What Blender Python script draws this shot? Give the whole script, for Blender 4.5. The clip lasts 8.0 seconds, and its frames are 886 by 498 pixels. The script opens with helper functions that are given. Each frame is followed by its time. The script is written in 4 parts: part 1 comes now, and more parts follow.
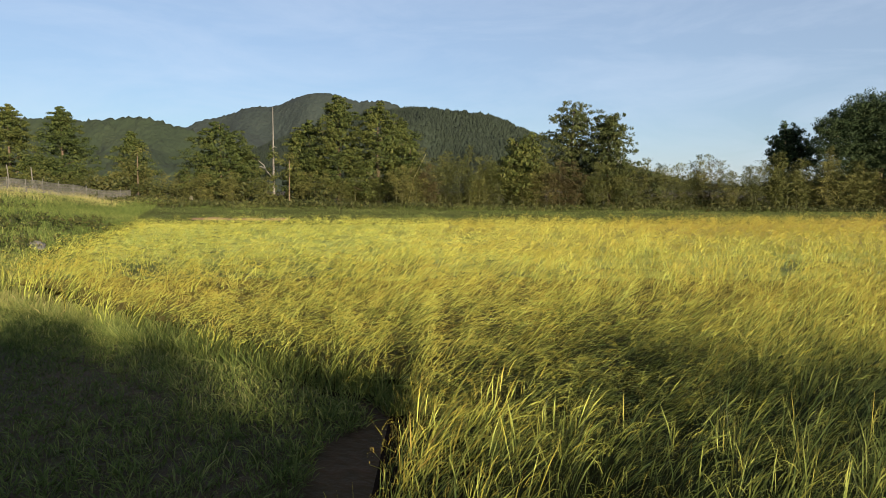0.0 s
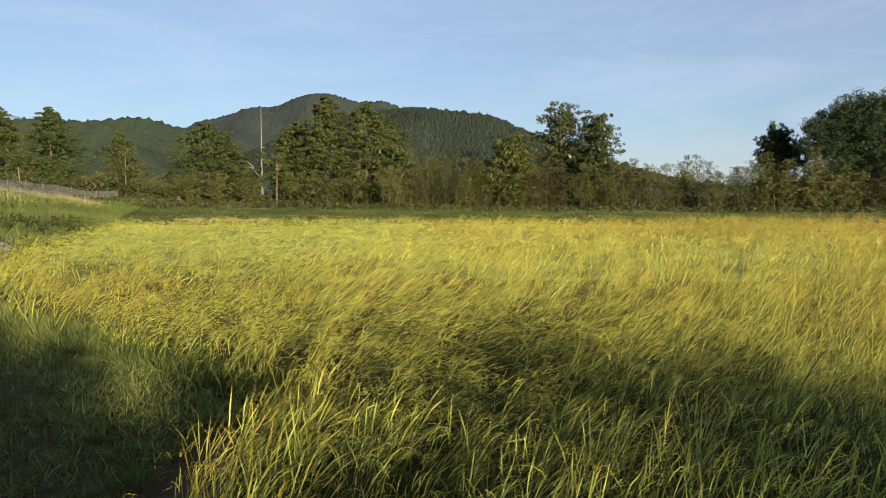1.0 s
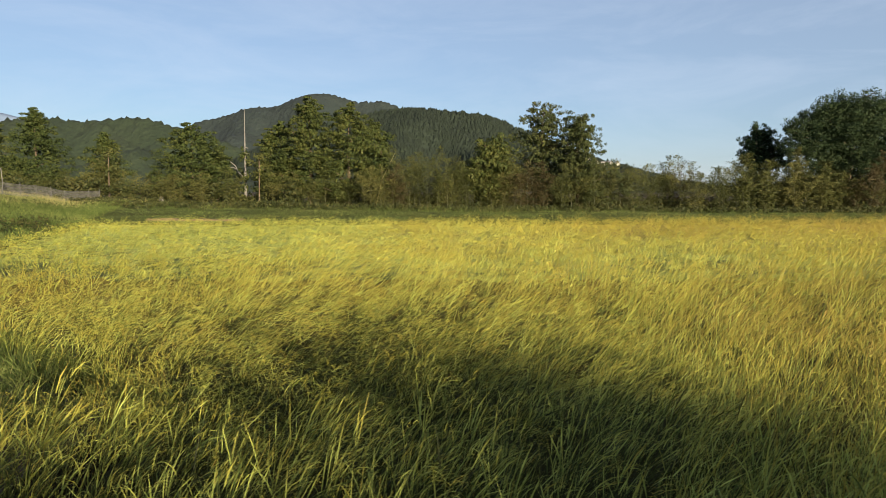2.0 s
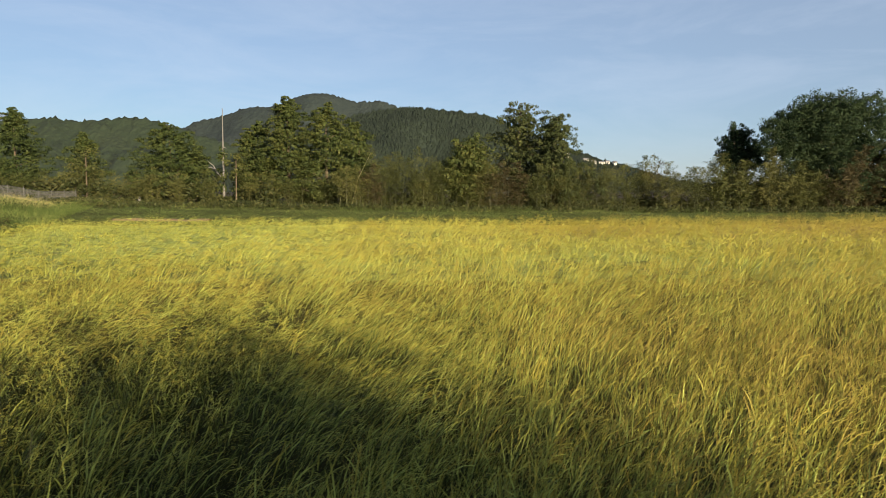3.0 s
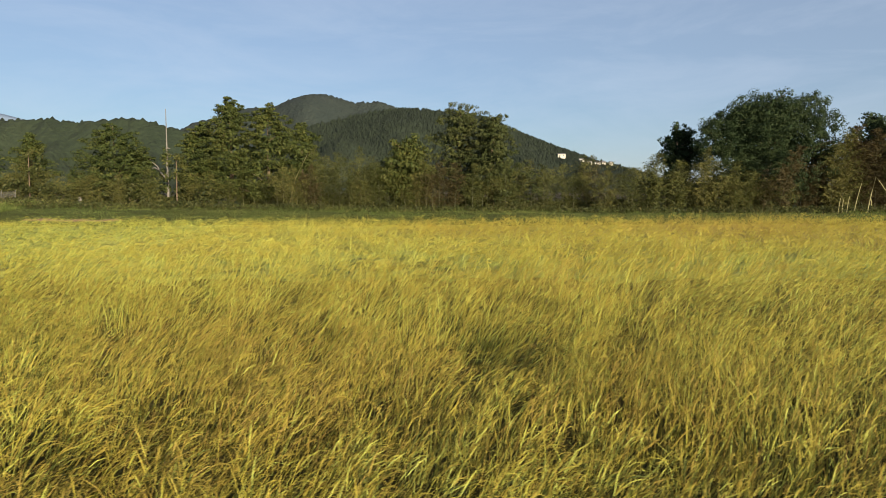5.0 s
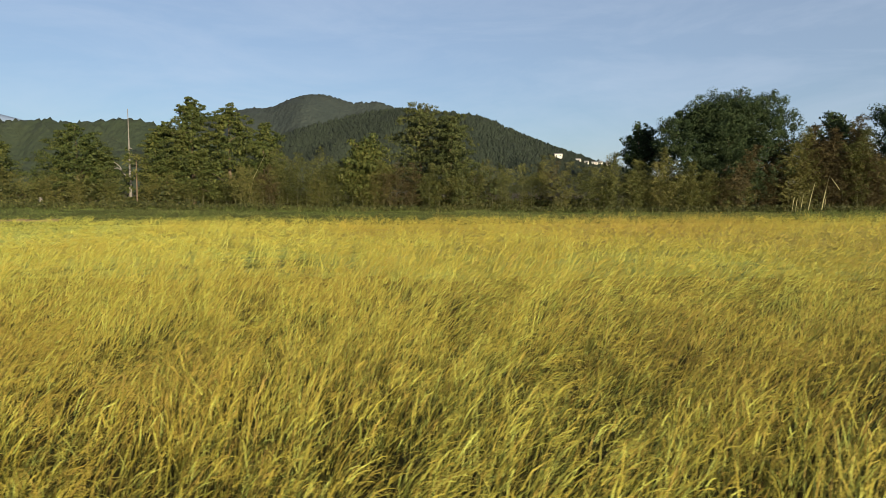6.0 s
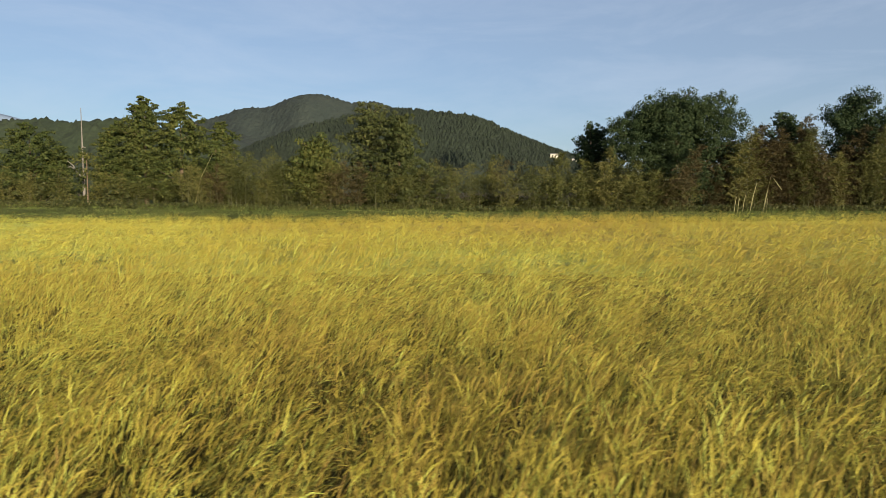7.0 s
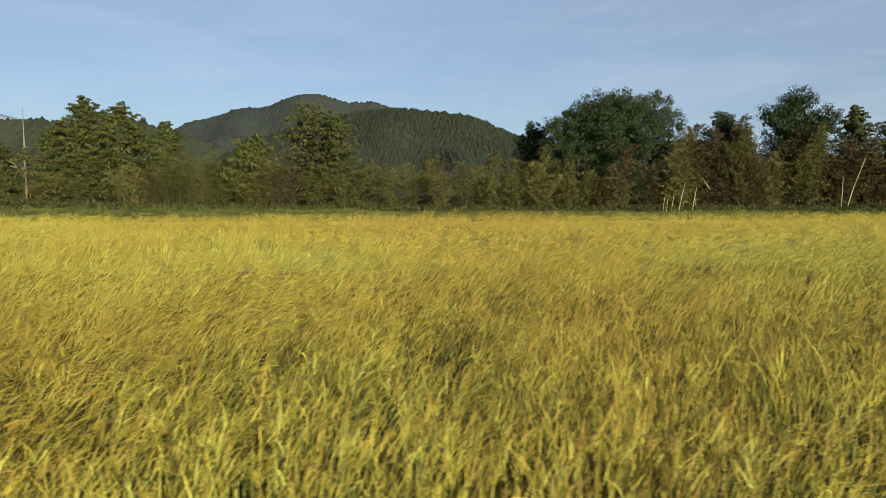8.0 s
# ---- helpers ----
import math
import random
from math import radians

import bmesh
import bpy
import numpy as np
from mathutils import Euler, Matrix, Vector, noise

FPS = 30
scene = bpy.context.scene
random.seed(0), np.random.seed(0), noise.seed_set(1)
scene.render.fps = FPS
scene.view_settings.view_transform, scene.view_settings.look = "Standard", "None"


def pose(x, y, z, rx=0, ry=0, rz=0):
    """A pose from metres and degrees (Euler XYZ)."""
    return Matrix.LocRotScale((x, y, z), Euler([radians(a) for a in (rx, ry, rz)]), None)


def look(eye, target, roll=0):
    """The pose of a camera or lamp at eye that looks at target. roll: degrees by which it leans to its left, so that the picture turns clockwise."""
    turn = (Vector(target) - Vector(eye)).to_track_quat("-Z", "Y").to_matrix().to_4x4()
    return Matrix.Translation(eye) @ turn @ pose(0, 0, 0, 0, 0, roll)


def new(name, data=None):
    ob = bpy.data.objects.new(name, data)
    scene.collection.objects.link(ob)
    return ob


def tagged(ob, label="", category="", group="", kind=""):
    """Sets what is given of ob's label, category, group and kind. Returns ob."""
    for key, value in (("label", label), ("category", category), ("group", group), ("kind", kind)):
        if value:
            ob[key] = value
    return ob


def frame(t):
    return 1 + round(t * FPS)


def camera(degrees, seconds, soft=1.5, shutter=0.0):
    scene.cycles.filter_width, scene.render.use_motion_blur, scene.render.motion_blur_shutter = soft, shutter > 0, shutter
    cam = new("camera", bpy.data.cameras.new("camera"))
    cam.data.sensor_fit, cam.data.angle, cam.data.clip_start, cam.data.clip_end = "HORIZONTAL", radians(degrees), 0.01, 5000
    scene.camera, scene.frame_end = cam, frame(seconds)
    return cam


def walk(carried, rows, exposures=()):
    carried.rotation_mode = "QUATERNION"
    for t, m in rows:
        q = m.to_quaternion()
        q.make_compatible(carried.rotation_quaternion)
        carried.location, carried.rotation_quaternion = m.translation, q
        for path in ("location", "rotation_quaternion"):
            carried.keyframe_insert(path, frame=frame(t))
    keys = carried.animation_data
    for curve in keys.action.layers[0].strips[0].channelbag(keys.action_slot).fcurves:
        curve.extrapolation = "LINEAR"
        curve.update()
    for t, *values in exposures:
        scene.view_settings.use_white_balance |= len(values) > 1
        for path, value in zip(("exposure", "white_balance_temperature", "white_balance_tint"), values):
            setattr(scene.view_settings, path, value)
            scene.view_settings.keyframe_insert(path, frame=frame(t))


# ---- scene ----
cam = camera(71.0, 8.0, soft=0.8, shutter=0.1)
PATH = [
    (0, (0.143, 0.034, 2.31), (0.143, 2.025, 2.12), 0.0),
    (0.5, (0.586, 0.051, 2.323), (0.588, 2.042, 2.132), 0.0),
    (1, (1.303, 0.066, 2.32), (1.303, 2.057, 2.131), 0.0),
    (2.5, (3.981, -0.007, 2.333), (3.98, 1.984, 2.145), 0.0),
    (3, (5.097, 0.002, 2.348), (5.098, 1.993, 2.159), 0.0),
    (3.5, (6.328, 0.022, 2.349), (6.328, 2.013, 2.162), 0.0),
    (4, (7.67, -0.018, 2.359), (7.669, 1.973, 2.172), 0.0),
    (4.5, (9.161, -0.044, 2.349), (9.16, 1.947, 2.162), -0.0),
    (6, (14.566, -0.13, 2.294), (14.564, 1.861, 2.107), -0.1),
    (6.5, (16.803, -0.172, 2.3), (16.802, 1.819, 2.112), -0.1),
    (7, (19.256, -0.26, 2.227), (19.255, 1.731, 2.04), -0.0),
    (7.5, (22.043, -0.299, 2.203), (22.043, 1.692, 2.015), -0.0),
    (8, (25.067, -0.378, 2.178), (25.067, 1.613, 1.991), -0.0),
]
walk(cam, [(t, look(eye, target, roll)) for t, eye, target, roll in PATH], [(0, 1.47), (1.2, 1.45), (2.5, 1.37), (4.5, 1.27), (8, 1.23)])

# ---- light ----
SUN = Vector((0.55, -0.985, 0.204)).normalized()
world = bpy.data.worlds.new("sky")
scene.world = world
world.use_nodes = True
wn, wl = world.node_tree.nodes, world.node_tree.links
wn.clear()
sky = wn.new("ShaderNodeTexSky")
sky.sky_type, sky.sun_disc = "NISHITA", False
sky.sun_elevation, sky.sun_rotation = math.asin(SUN.z), math.atan2(SUN.x, SUN.y)
sky.air_density, sky.dust_density, sky.ozone_density = 1.0, 0.3, 4.2
coord = wn.new("ShaderNodeTexCoord")
stretch = wn.new("ShaderNodeMapping")
stretch.inputs["Scale"].default_value = (2.2, 2.2, 9.0)
stretch.inputs["Rotation"].default_value = (0.0, radians(14), 0.0)
wisps = wn.new("ShaderNodeTexNoise")
wisps.inputs["Scale"].default_value, wisps.inputs["Detail"].default_value = 1.6, 7.0
wisps.inputs["Roughness"].default_value, wisps.inputs["Distortion"].default_value = 0.62, 0.5
ramp = wn.new("ShaderNodeValToRGB")
ramp.color_ramp.elements[0].position, ramp.color_ramp.elements[1].position = 0.42, 0.80
ramp.color_ramp.elements[0].color, ramp.color_ramp.elements[1].color = (0.36, 0.36, 0.36, 1), (0.56, 0.56, 0.56, 1)
cloud = wn.new("ShaderNodeMixRGB")
cloud.inputs["Color2"].default_value = (5.6, 6.3, 7.5, 1)
back = wn.new("ShaderNodeBackground")
back.inputs["Strength"].default_value = 0.050
out = wn.new("ShaderNodeOutputWorld")
wl.new(coord.outputs["Generated"], stretch.inputs["Vector"])
wl.new(stretch.outputs["Vector"], wisps.inputs["Vector"])
wl.new(wisps.outputs["Fac"], ramp.inputs["Fac"])
wl.new(ramp.outputs["Color"], cloud.inputs["Fac"])
wl.new(sky.outputs["Color"], cloud.inputs["Color1"])
wl.new(cloud.outputs["Color"], back.inputs["Color"])
wl.new(back.outputs["Background"], out.inputs["Surface"])

lamp = bpy.data.lights.new("sun", "SUN")
lamp.energy, lamp.angle, lamp.color = 5.0, radians(0.55), (1.0, 0.85, 0.62)
sun = new("sun", lamp)
sun.matrix_world = look(SUN * 60, (0, 0, 0))


# ---- materials ----
def shader(name, colours, scale=3.0, fine=30.0, rough=0.7, bump=0.3, attribute="", island=0.0, thin=0.0, depth=0.02, spread=0.0, gloss=0.3):
    """A surface whose colour runs through the list by two noises (and by an attribute of the mesh), with fine relief."""
    m = bpy.data.materials.new(name)
    m.use_nodes = True
    n, l = m.node_tree.nodes, m.node_tree.links
    b = n["Principled BSDF"]
    place = n.new("ShaderNodeNewGeometry")
    big, small = n.new("ShaderNodeTexNoise"), n.new("ShaderNodeTexNoise")
    big.inputs["Scale"].default_value, big.inputs["Detail"].default_value = scale, 3.0
    small.inputs["Scale"].default_value, small.inputs["Detail"].default_value = fine, 4.0
    for t in (big, small):
        l.new(place.outputs["Position"], t.inputs["Vector"])
    mix = n.new("ShaderNodeMix")
    mix.inputs["Factor"].default_value = 0.4
    l.new(big.outputs["Fac"], mix.inputs["A"])
    l.new(small.outputs["Fac"], mix.inputs["B"])
    fac = mix.outputs["Result"]
    if attribute:
        a = n.new("ShaderNodeAttribute")
        a.attribute_name = attribute
        shift = n.new("ShaderNodeMath")
        shift.operation, shift.inputs[1].default_value = "MULTIPLY_ADD", 0.35
        l.new(fac, shift.inputs[0])
        l.new(a.outputs["Fac"], shift.inputs[2])
        low = n.new("ShaderNodeMath")
        low.operation, low.inputs[1].default_value = "SUBTRACT", 0.175
        l.new(shift.outputs["Value"], low.inputs[0])
        fac = low.outputs["Value"]
    if island:
        shift = n.new("ShaderNodeMath")
        shift.operation, shift.inputs[1].default_value = "MULTIPLY_ADD", island
        l.new(place.outputs["Random Per Island"], shift.inputs[0])
        low = n.new("ShaderNodeMath")
        low.operation, low.inputs[1].default_value = "SUBTRACT", island / 2
        l.new(fac, low.inputs[0])
        l.new(low.outputs["Value"], shift.inputs[2])
        fac = shift.outputs["Value"]
    if spread:
        info = n.new("ShaderNodeObjectInfo")
        shift = n.new("ShaderNodeMath")
        shift.operation, shift.inputs[1].default_value = "MULTIPLY_ADD", spread
        l.new(info.outputs["Random"], shift.inputs[0])
        low = n.new("ShaderNodeMath")
        low.operation, low.inputs[1].default_value = "SUBTRACT", spread / 2
        l.new(fac, low.inputs[0])
        l.new(low.outputs["Value"], shift.inputs[2])
        fac = shift.outputs["Value"]
    r = n.new("ShaderNodeValToRGB")
    e = r.color_ramp.elements
    while len(e) < len(colours):
        e.new(0.5)
    lo, hi = (0.0, 1.0) if attribute else (0.28, 0.72)
    for i, c in enumerate(colours):
        e[i].position = lo + (hi - lo) * i / (len(colours) - 1)
        e[i].color = (*c, 1)
    l.new(fac, r.inputs["Fac"])
    l.new(r.outputs["Color"], b.inputs["Base Color"])
    b.inputs["Roughness"].default_value = rough
    b.inputs["Specular IOR Level"].default_value = gloss
    if bump:
        bp = n.new("ShaderNodeBump")
        bp.inputs["Strength"].default_value, bp.inputs["Distance"].default_value = bump, depth
        l.new(small.outputs["Fac"], bp.inputs["Height"])
        l.new(bp.outputs["Normal"], b.inputs["Normal"])
    if thin:
        see, both = n.new("ShaderNodeBsdfTranslucent"), n.new("ShaderNodeMixShader")
        both.inputs["Fac"].default_value = thin
        l.new(r.outputs["Color"], see.inputs["Color"])
        l.new(b.outputs["BSDF"], both.inputs[1])
        l.new(see.outputs["BSDF"], both.inputs[2])
        l.new(both.outputs["Shader"], n["Material Output"].inputs["Surface"])
    return m


# the first two colours paint the shade low among the plants
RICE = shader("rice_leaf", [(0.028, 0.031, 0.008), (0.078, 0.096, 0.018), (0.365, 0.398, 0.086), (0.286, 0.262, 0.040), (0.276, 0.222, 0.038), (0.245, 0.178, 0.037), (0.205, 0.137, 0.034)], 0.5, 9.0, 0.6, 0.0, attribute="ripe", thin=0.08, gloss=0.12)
# dark browns that paint the shaded gaps between the rice plants
GAP_BROWN = shader("gap_shade_stems", [(0.034, 0.032, 0.010), (0.064, 0.053, 0.016), (0.120, 0.094, 0.026), (0.210, 0.165, 0.040)], 1.5, 14.0, 0.85, 0.0, attribute="ripe", gloss=0.05)
GRASS = shader("grass_blade", [(0.042, 0.060, 0.015), (0.082, 0.112, 0.027), (0.18, 0.192, 0.055), (0.310, 0.262, 0.115)], 0.6, 8.0, 0.6, 0.0, attribute="ripe", thin=0.15, gloss=0.1)
SOIL = shader("soil", [(0.008, 0.006, 0.004), (0.014, 0.009, 0.006), (0.026, 0.016, 0.010)], 1.6, 18.0, 0.95, 1.0, depth=0.08, gloss=0.02)
CEDAR = shader("cedar_needles", [(0.0215, 0.0330, 0.0085), (0.0415, 0.0535, 0.0125), (0.0725, 0.0760, 0.0180)], 0.5, 3.0, 0.65, 0.0, island=0.35, thin=0.15, spread=0.2, gloss=0.15)
PINE = shader("pine_needles", [(0.0215, 0.0315, 0.0092), (0.0385, 0.0480, 0.0138), (0.0640, 0.0685, 0.0210)], 0.5, 3.0, 0.65, 0.0, island=0.35, thin=0.1, spread=0.15, gloss=0.15)
BROAD = shader("broad_leaves", [(0.0134, 0.0244, 0.0118), (0.0238, 0.0385, 0.0162), (0.0375, 0.0520, 0.0208)], 0.5, 3.0, 0.65, 0.0, island=0.30, thin=0.15, spread=0.15, gloss=0.08)
BAMBOO = shader("bamboo_leaves", [(0.0360, 0.0430, 0.0110), (0.0640, 0.0680, 0.0175), (0.1060, 0.0990, 0.0290)], 0.4, 2.0, 0.6, 0.0, island=0.4, thin=0.2, spread=0.3, gloss=0.15)
RUST = shader("withered_leaves", [(0.0275, 0.0228, 0.0092), (0.0440, 0.0350, 0.0132), (0.0665, 0.0510, 0.0188)], 0.4, 2.0, 0.7, 0.0, island=0.4, thin=0.15, gloss=0.15)
WEED = shader("weed_leaves", [(0.0200, 0.0265, 0.0078), (0.0375, 0.0430, 0.0120), (0.0700, 0.0650, 0.0200)], 0.3, 2.0, 0.6, 0.0, island=0.4, thin=0.2, gloss=0.15)
BARK = shader("bark", [(0.0574, 0.0426, 0.0287), (0.0984, 0.0738, 0.0508), (0.148, 0.115, 0.082)], 1.5, 16.0, 0.9, 0.9, depth=0.06, gloss=0.05)
DEAD = shader("bleached_wood", [(0.085, 0.077, 0.068), (0.130, 0.120, 0.108), (0.185, 0.174, 0.160)], 1.5, 16.0, 0.85, 0.7, depth=0.04)
CULM = shader("bamboo_culm", [(0.138, 0.133, 0.0498), (0.216, 0.199, 0.083), (0.309, 0.276, 0.14)], 1.2, 12.0, 0.45, 0.2)
GREEN_CULM = shader("green_culm", [(0.034, 0.036, 0.012), (0.055, 0.055, 0.019), (0.085, 0.078, 0.030)], 1.2, 12.0, 0.5, 0.2)
STEEL = shader("weathered_steel", [(0.0492, 0.0482, 0.0463), (0.0786, 0.0762, 0.0714), (0.113, 0.108, 0.103)], 2.0, 20.0, 0.6, 0.3)
WHITE = shader("cream_render", [(0.34, 0.32, 0.27), (0.42, 0.40, 0.34), (0.50, 0.47, 0.40)], 0.3, 3.0, 0.8, 0.1)
ROOF = shader("roof_sheet", [(0.10, 0.10, 0.11), (0.15, 0.14, 0.14), (0.22, 0.20, 0.19)], 0.3, 3.0, 0.7, 0.1)
PANE = shader("dark_pane", [(0.03, 0.035, 0.04), (0.05, 0.055, 0.06)], 0.3, 3.0, 0.15, 0.0)
STONE = shader("pale_stone", [(0.07, 0.068, 0.065), (0.11, 0.105, 0.10), (0.15, 0.145, 0.135)], 3.0, 20.0, 0.85, 0.6)
HILL = shader("hill_woods", [(0.0100, 0.0165, 0.0105), (0.0148, 0.0222, 0.0135), (0.0210, 0.0285, 0.0168)], 0.012, 0.16, 0.9, 1.0, depth=3.0)
# the next two tints put the haze of distance into the base colour
FAR_HAZED = shader("far_woods_haze", [(0.0130, 0.0200, 0.0185), (0.0178, 0.0255, 0.0225), (0.0250, 0.0325, 0.0270)], 0.02, 0.12, 0.95, 1.0, depth=5.0)
HAZE_BLUE = shader("distant_woods_haze", [(0.10, 0.14, 0.21), (0.12, 0.16, 0.23)], 0.004, 0.05, 0.95, 0.4, depth=8.0)
GREENHILL = shader("low_hill_woods", [(0.0100, 0.0178, 0.0090), (0.0160, 0.0248, 0.0122), (0.0245, 0.0330, 0.0162)], 0.012, 0.16, 0.9, 1.0, depth=3.0)
MEADOW = shader("meadow_turf", [(0.030, 0.034, 0.010), (0.045, 0.050, 0.014), (0.066, 0.068, 0.020)], 0.35, 7.0, 0.9, 0.8, depth=0.05, gloss=0.05)
TURF = shader("turf", [(0.0162, 0.0106, 0.00336), (0.027, 0.0179, 0.00504), (0.0414, 0.0226, 0.00784), (0.0648, 0.0279, 0.0123)], 0.35, 7.0, 0.9, 0.9, depth=0.06)


# ---- mesh helpers ----
def mesh_of(name, verts, faces, material, ripe=None):
    """One mesh from arrays: faces all with the same number of corners."""
    verts, faces = np.asarray(verts, np.float32), np.asarray(faces, np.int32)
    me = bpy.data.meshes.new(name)
    k = faces.shape[1]
    me.vertices.add(len(verts))
    me.vertices.foreach_set("co", verts.ravel())
    me.loops.add(faces.size)
    me.loops.foreach_set("vertex_index", faces.ravel())
    me.polygons.add(len(faces))
    me.polygons.foreach_set("loop_start", np.arange(0, faces.size, k, dtype=np.int32))
    me.update(calc_edges=True)
    me.materials.append(material)
    if ripe is not None:
        me.attributes.new("ripe", "FLOAT", "POINT").data.foreach_set("value", np.asarray(ripe, np.float32))
    return me


def thing(name, x, y, z, label, category, group="", kind=""):
    ob = new(name)
    ob.location = (x, y, z)
    ob.empty_display_size = 0.3
    return tagged(ob, label, category, group, kind)


def child(name, me, parent, label=""):
    ob = new(name, me)
    ob.parent = parent
    return tagged(ob, label)


def part(name, bm, material, parent, label=""):
    me = bpy.data.meshes.new(name)
    bm.to_mesh(me)
    bm.free()
    me.materials.append(material)
    return child(name, me, parent, label)


def smooth(v):
    v = np.clip(v, 0, 1)
    return v * v * (3 - 2 * v)


def waves(x, y, seed, scale):
    """A soft random field between about -1 and 1."""
    r = np.random.RandomState(seed)
    total = np.zeros(np.broadcast(x, y).shape)
    for i in range(7):
        a, f = r.uniform(0, 2 * np.pi), scale * r.uniform(0.5, 2.0)
        total = total + np.sin((x * np.cos(a) + y * np.sin(a)) * f + r.uniform(0, 6.28)) * (scale / f) ** 0.5
    return total / 3.2


def tube(points, radii, sides=7):
    """A tapered round bar through points: verts and quads."""
    p = np.asarray(points, float)
    d = np.gradient(p, axis=0)
    d /= np.linalg.norm(d, axis=1)[:, None] + 1e-9
    up = np.where(np.abs(d[:, 2:3]) > 0.9, np.array([[1.0, 0, 0]]), np.array([[0, 0, 1.0]]))
    a = np.cross(d, up)
    a /= np.linalg.norm(a, axis=1)[:, None]
    b = np.cross(d, a)
    t = np.linspace(0, 2 * np.pi, sides, endpoint=False)
    ring = a[:, None] * np.cos(t)[None, :, None] + b[:, None] * np.sin(t)[None, :, None]
    v = (p[:, None] + ring * np.asarray(radii)[:, None, None]).reshape(-1, 3)
    i, j = np.meshgrid(np.arange(len(p) - 1), np.arange(sides), indexing="ij")
    k = (j + 1) % sides
    f = np.stack([i * sides + j, i * sides + k, (i + 1) * sides + k, (i + 1) * sides + j], -1).reshape(-1, 4)
    return v, f


def joined(pieces):
    vs, fs, at = [], [], 0
    for v, f in pieces:
        vs.append(v)
        fs.append(np.asarray(f) + at)
        at += len(v)
    return np.concatenate(vs), np.concatenate(fs)


# ---- the lie of the land ----
def left_edge(y):
    """The rice field's border towards the grass verge and the bank."""
    return np.interp(y, [-4, 6.2, 6.6, 13.5, 35, 60], [-0.32, -0.40, -0.9, -9.95, -17.3, -25.5])


def far_edge(x):
    return np.interp(x, [-30, 10, 30, 55, 90], [35.0, 35.0, 36.6, 39.0, 42.0])


def land(x, y):
    x, y = np.broadcast_arrays(np.asarray(x, float), np.asarray(y, float))
    out_left, out_far, out_near = left_edge(y) - x, y - far_edge(x), -2.6 - y
    rim = np.interp(x, [-40, -28, -16, 10, 30, 80], [1.5, 1.3, 0.85, 0.6, 0.5, 0.45])
    far = 0.42 * smooth(out_far / 2.0) + (rim - 0.42) * smooth((out_far - 1) / 17)
    bank = 0.14 * smooth((out_left - 0.12) / 0.35) + np.clip(0.187 * (out_left - 0.4), 0, 1.75) * smooth((y - 10) / 5)
    bank = bank * (1 - smooth((y - 42) / 14)) + np.minimum(bank, rim) * smooth((y - 42) / 14)
    bank = bank + 0.42 * smooth((-22.8 - x) / 4) * smooth((y - 20) / 9) * (1 - smooth((y - 46) / 10))
    near = 0.14 * smooth((out_near - 0.2) / 0.4)
    h = np.maximum(np.maximum(far, bank), near)
    h = h + 0.03 * waves(x, y, 5, 1.3) * (h > 0.05) + 0.10 * waves(x, y, 6, 0.25) * smooth((h - 0.3) / 0.5)
    return h * np.clip(1 - (np.abs(y - 20) - 80) / 200, 0.3, 1)


def steps(fine_from, fine_to, pitch, reach):
    mid = np.arange(fine_from, fine_to, pitch)
    grow = np.cumsum(pitch * 1.35 ** np.arange(1, 60))
    grow = grow[grow < reach]
    return np.concatenate([fine_from - grow[::-1], mid, fine_to + grow])


gx, gy = steps(-34, 72, 0.8, 4800), steps(-16, 66, 0.5, 4800)
GX, GY = np.meshgrid(gx, gy, indexing="ij")
gz = land(GX, GY)
idx = np.arange(GX.size).reshape(GX.shape)
gf = np.stack([idx[:-1, :-1], idx[1:, :-1], idx[1:, 1:], idx[:-1, 1:]], -1).reshape(-1, 4)
ground_me = mesh_of("ground", np.stack([GX, GY, gz], -1).reshape(-1, 3), gf, TURF)
ground_me.materials.append(SOIL)
mid = np.stack([GX, GY], -1).reshape(-1, 2)[gf].mean(1)
wet = (mid[:, 0] > left_edge(mid[:, 1]) - 0.15) & (mid[:, 1] < far_edge(mid[:, 0]) + 0.2) & (mid[:, 1] > -2.8) & (mid[:, 0] < 85)
ground_me.materials.append(MEADOW)
meadow = ~wet & (mid[:, 1] > 13) & (mid[:, 1] < 90)
ground_me.polygons.foreach_set("material_index", wet.astype(np.int32) + 2 * meadow.astype(np.int32))
tagged(new("ground", ground_me), "rough turf and dark paddy soil reaching the hills", "ground", kind="structure")


